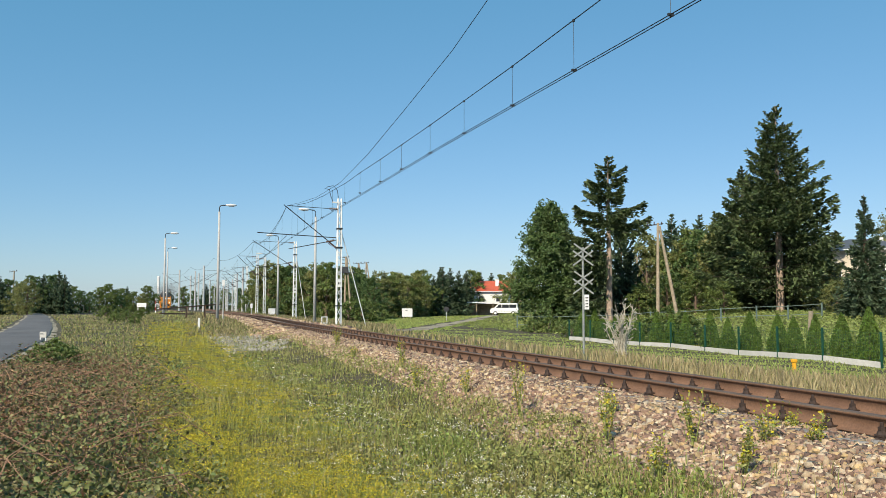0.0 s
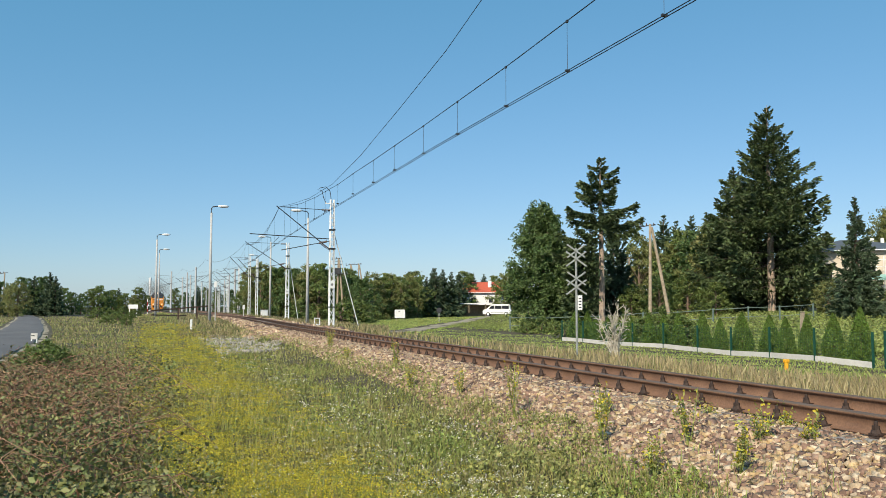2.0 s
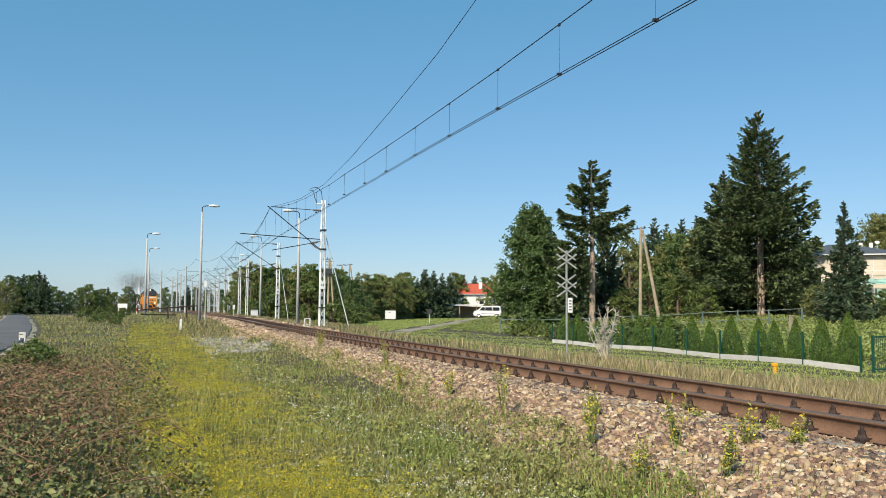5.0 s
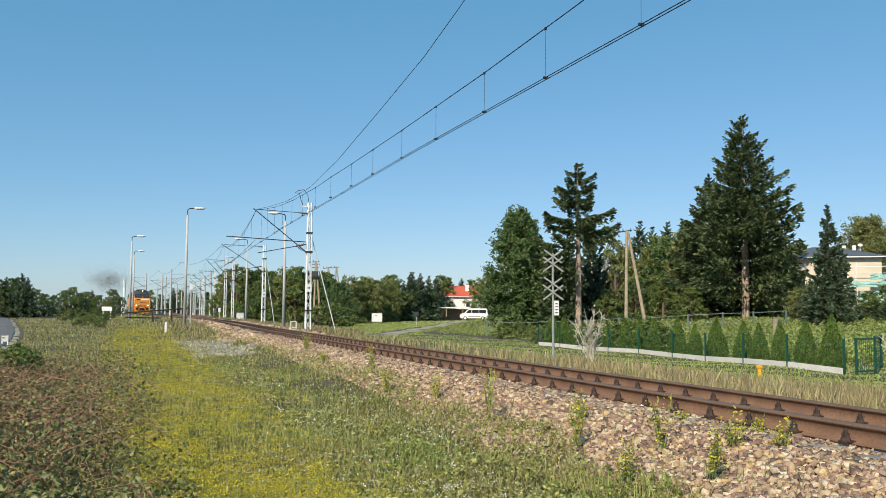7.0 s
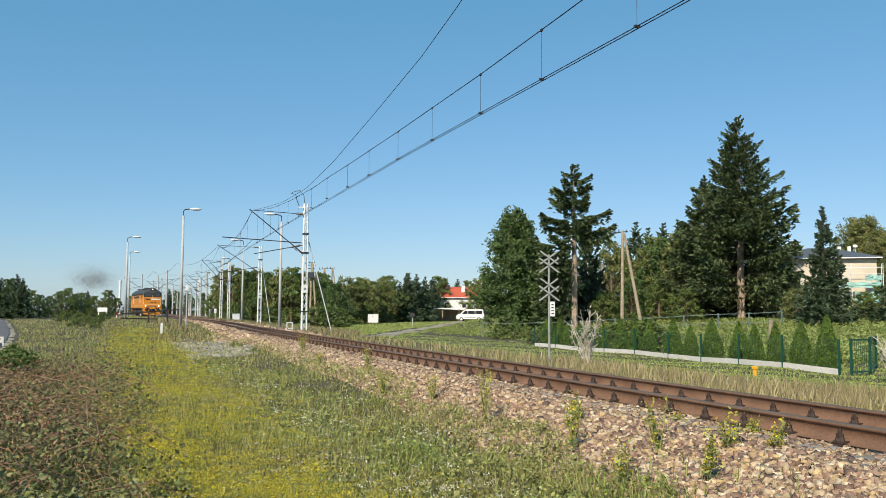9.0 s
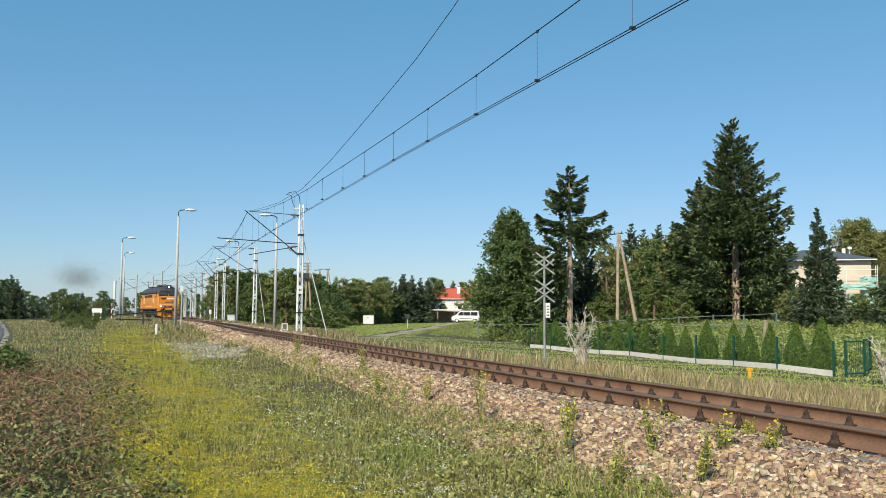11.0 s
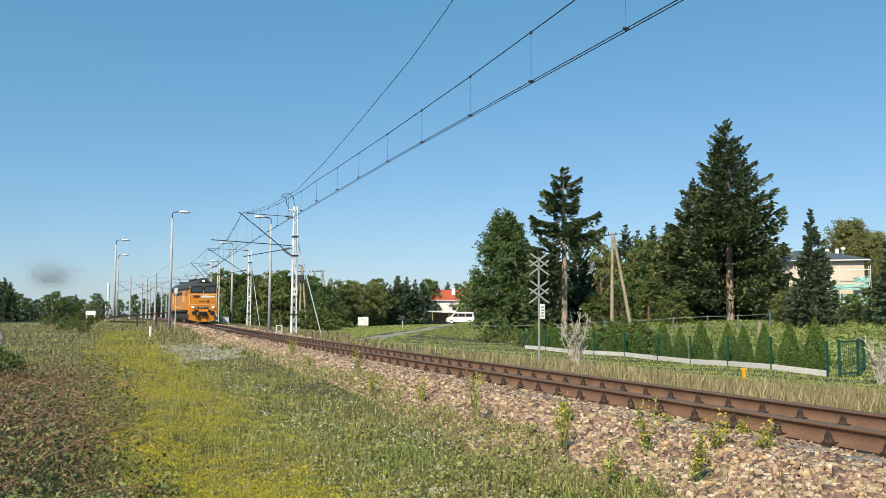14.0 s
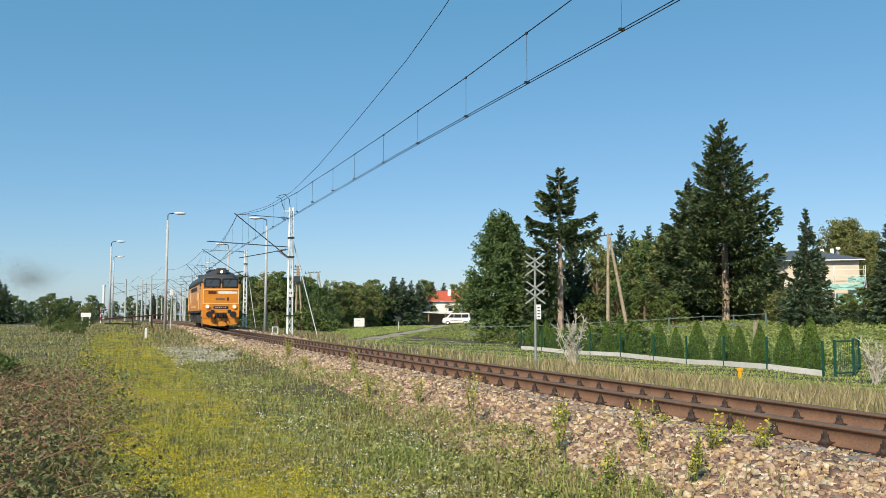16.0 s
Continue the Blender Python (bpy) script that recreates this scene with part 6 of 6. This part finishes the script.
for s in (-1, 1):
    part("window_surround", prism([(s * 0.66 - 0.61, 3.10), (s * 0.66 + 0.61, 3.10), (s * 0.66 + 0.61, 3.70), (s * 0.66 + 0.50, 3.83), (s * 0.66 - 0.50, 3.83), (s * 0.66 - 0.61, 3.70)], 0.008, "y", -0.006), M["black"], loco)
    part("jumper_socket", cube(s * 0.62 - 0.13, -0.2, 1.18, s * 0.62 + 0.13, -0.12, 1.42, 0.02), M["black"], loco)
    part("brake_cock", bar([(s * 0.3, -0.13, 1.12), (s * 0.3, -0.3, 1.12), (s * 0.28, -0.34, 0.8)], 0.045, 6), M["black"], loco)
# thin black sheet stands in for the shade behind the coupler
part("shadow_gap", cube(-0.42, -0.128, 0.80, 0.42, -0.121, 1.2, 0.0), M["black"], loco, "black sheet painted as shade on the buffer beam's middle")
part("coupler", cube(-0.14, -0.5, 0.86, 0.14, -0.12, 1.16, 0.03), M["black"], loco)
part("chain", bar([(0, -0.5, 1.0), (0.02, -0.58, 0.75), (0, -0.5, 0.55)], 0.04, 6), M["black"], loco)
part("plough", prism([(-1.36, 0.74), (-1.28, 0.34), (-0.25, 0.17), (0.25, 0.17), (1.28, 0.34), (1.36, 0.74)], 0.08, "y", -0.125), M["loco"], loco)
for s in (-1, 1):
    part("handrail", bar([(s * 1.3, -0.04, 3.0), (s * 1.3, -0.1, 3.05), (s * 1.3, -0.1, 3.7), (s * 1.3, -0.04, 3.75)], 0.015, 6), M["loco_light"], loco)
    part("mirror", cube(s * 1.52 - 0.04, 0.35, 3.2, s * 1.52 + 0.04, 0.5, 3.5, 0.01), M["black"], loco)
    # sides
    sx = s * 1.478
    lo, hi = min(sx, sx + s * 0.018), max(sx, sx + s * 0.018)
    for y0, y1 in ((0.75, 1.45), (LEN - 1.45, LEN - 0.75)):
        part("side_window", cube(lo, y0, 2.95, hi, y1, 3.36, 0.004), M["loco_glass"], loco)
    for y0 in (1.75, LEN - 2.4):
        door = part("cab_door", cube(lo, y0, 1.5, hi, y0 + 0.65, 3.36, 0.006), M["loco"], loco)
        part("door_window", cube(min(sx, sx + s * 0.024), y0 + 0.12, 2.75, max(sx, sx + s * 0.024), y0 + 0.53, 3.25, 0.004), M["loco_glass"], door)
        part("handrail", bar([(sx + s * 0.06, y0 - 0.08, 1.5), (sx + s * 0.06, y0 - 0.08, 2.6)], 0.018, 6), M["loco_light"], door)
    part("side_panel", cube(lo, 2.9, 2.15, hi, 4.2, 2.85, 0.004), M["loco_light"], loco, "pale orange side panel")
    part("side_panel", cube(lo, 12.2, 2.05, hi, 13.6, 2.95, 0.004), M["loco_light"], loco, "pale orange side panel")
    part("side_stripe", cube(lo, 5.2, 1.62, hi, 11.8, 1.74, 0.004), M["loco_light"], loco)
    for k in range(6):
        g = part("grille", cube(lo, 4.9 + 1.25 * k, 2.95, hi, 5.9 + 1.25 * k, 3.3, 0.004), M["loco_roof"], loco)
        for q in range(5):
            part("slat", cube(min(sx, sx + s * 0.035), 4.95 + 1.25 * k, 3.0 + 0.055 * q, max(sx, sx + s * 0.035), 5.85 + 1.25 * k, 3.03 + 0.055 * q), M["dark_steel"], g)
    part("sill", cube(min(s * 1.40, s * 1.5), 0.3, 1.2, max(s * 1.40, s * 1.5), LEN - 0.3, 1.355, 0.01), M["black"], loco)
part("fuel_tank", cube(-1.25, 6.9, 0.35, 1.25, 10.5, 1.2, 0.1), M["black"], loco)
part("rear_apron", cube(-1.40, LEN - 1.0, 0.9, 1.40, LEN - 0.21, 1.357, 0.03), M["loco"], loco)
part("rear_beam", cube(-1.36, LEN - 0.2, 0.72, 1.36, LEN + 0.12, 1.3, 0.03), M["loco"], loco)
for s in (-1, 1):
    part("buffer", bar([(s * 0.875, LEN + 0.1, 1.06), (s * 0.875, LEN + 0.6, 1.06)], [0.12, 0.24], 14), M["black"], loco)
WHEELS = []
for y0 in (4.4, LEN - 4.4):
    bog = part("bogie", box(box(cube(-1.16, y0 - 2.9, 0.55, -1.0, y0 + 2.9, 1.05, 0.03), 1.0, y0 - 2.9, 0.55, 1.16, y0 + 2.9, 1.05, 0.03), -0.98, y0 - 0.4, 0.5, 0.98, y0 + 0.4, 0.9, 0.02), M["black"], loco)
    for k in (-2.1, 0, 2.1):
        ax = bmesh.new()
        for s in (-1, 1):
            tube(ax, [(s * 0.68, 0, 0), (s * 0.82, 0, 0)], 0.525, 22)
        tube(ax, [(-0.9, 0, 0), (0.9, 0, 0)], 0.09, 10)
        wheel = part("wheelset", ax, M["wheel"], bog)
        wheel.location = (0, y0 + k, 0.525)
        WHEELS.append((wheel, y0 + k))
        for s in (-1, 1):
            part("axle_box", cube(min(s * 1.165, s * 1.32), y0 + k - 0.2, 0.36, max(s * 1.165, s * 1.32), y0 + k + 0.2, 0.70, 0.03), M["wheel"], bog)
            for e in (-0.42, 0.42):
                part("spring", bar([(s * 1.22, y0 + k + e, 0.56), (s * 1.22, y0 + k + e, 1.12)], 0.12, 10), M["wheel"], bog)

# ---- exhaust smoke: clouds of soot flecks that rise and drift ----
rng = np.random.default_rng(77)
SMOKE = []
cloud = empty("exhaust_smoke", label="thin grey-brown exhaust smoke drifting beside the railway", category="smoke")
for i in range(6):
    n = 8000
    c = rng.normal(size=(n, 3)) * np.array([2.3, 2.0, 1.25]) * rng.uniform(0.75, 1.2)
    c += 0.5 * np.sin(c[:, [1, 2, 0]] * 1.7 + i)
    v, f = cards(c, 0.026, rng)
    p = tagged(raw("puff", v, f, M["smoke"], cloud), kind="stuff")
    SMOKE.append((p, rng.normal(size=3)))


def motions():
    rows, wheel_rows = [], []
    for i in range(33):
        t = i * 0.5
        y = 229 - 9.4 * t - 0.055 * t * t
        a, b = Vector((float(track_x(y + 4.4)), y + 4.4, 0)), Vector((float(track_x(y + 13)), y + 13, 0))
        d = (b - a).normalized()
        p = a - d * 4.4
        rows.append((t, pose(p.x, p.y, 0.182 + FOOT + CANT / 2, 0, 0, math.degrees(math.atan2(-d.x, d.y)))))
    walk(loco, rows)
    for wheel, y0 in WHEELS:
        walk(wheel, [(k / 15, pose(0, y0, 0.525, math.degrees((9.4 * k / 15 + 0.055 * (k / 15) ** 2) / 0.525), 0, 0)) for k in range(241)])
    # the smoke leaves the chimney, then drifts to the left of the line
    drift = [(0, 0.8, 236, 5.2), (3.5, -0.6, 204, 6.2), (7, -4.5, 186, 7.6), (9, -6.5, 182, 8.0), (12.5, -10, 178, 9.0), (16, -15, 176, 9.5)]
    for p, j in SMOKE:
        walk(p, [(t, pose(x + j[0] * (0.4 + 0.24 * t), y + j[1] * 2, z + j[2] * (0.2 + 0.11 * t), 0, 0, 3 * t)) for t, x, y, z in drift])


motions()
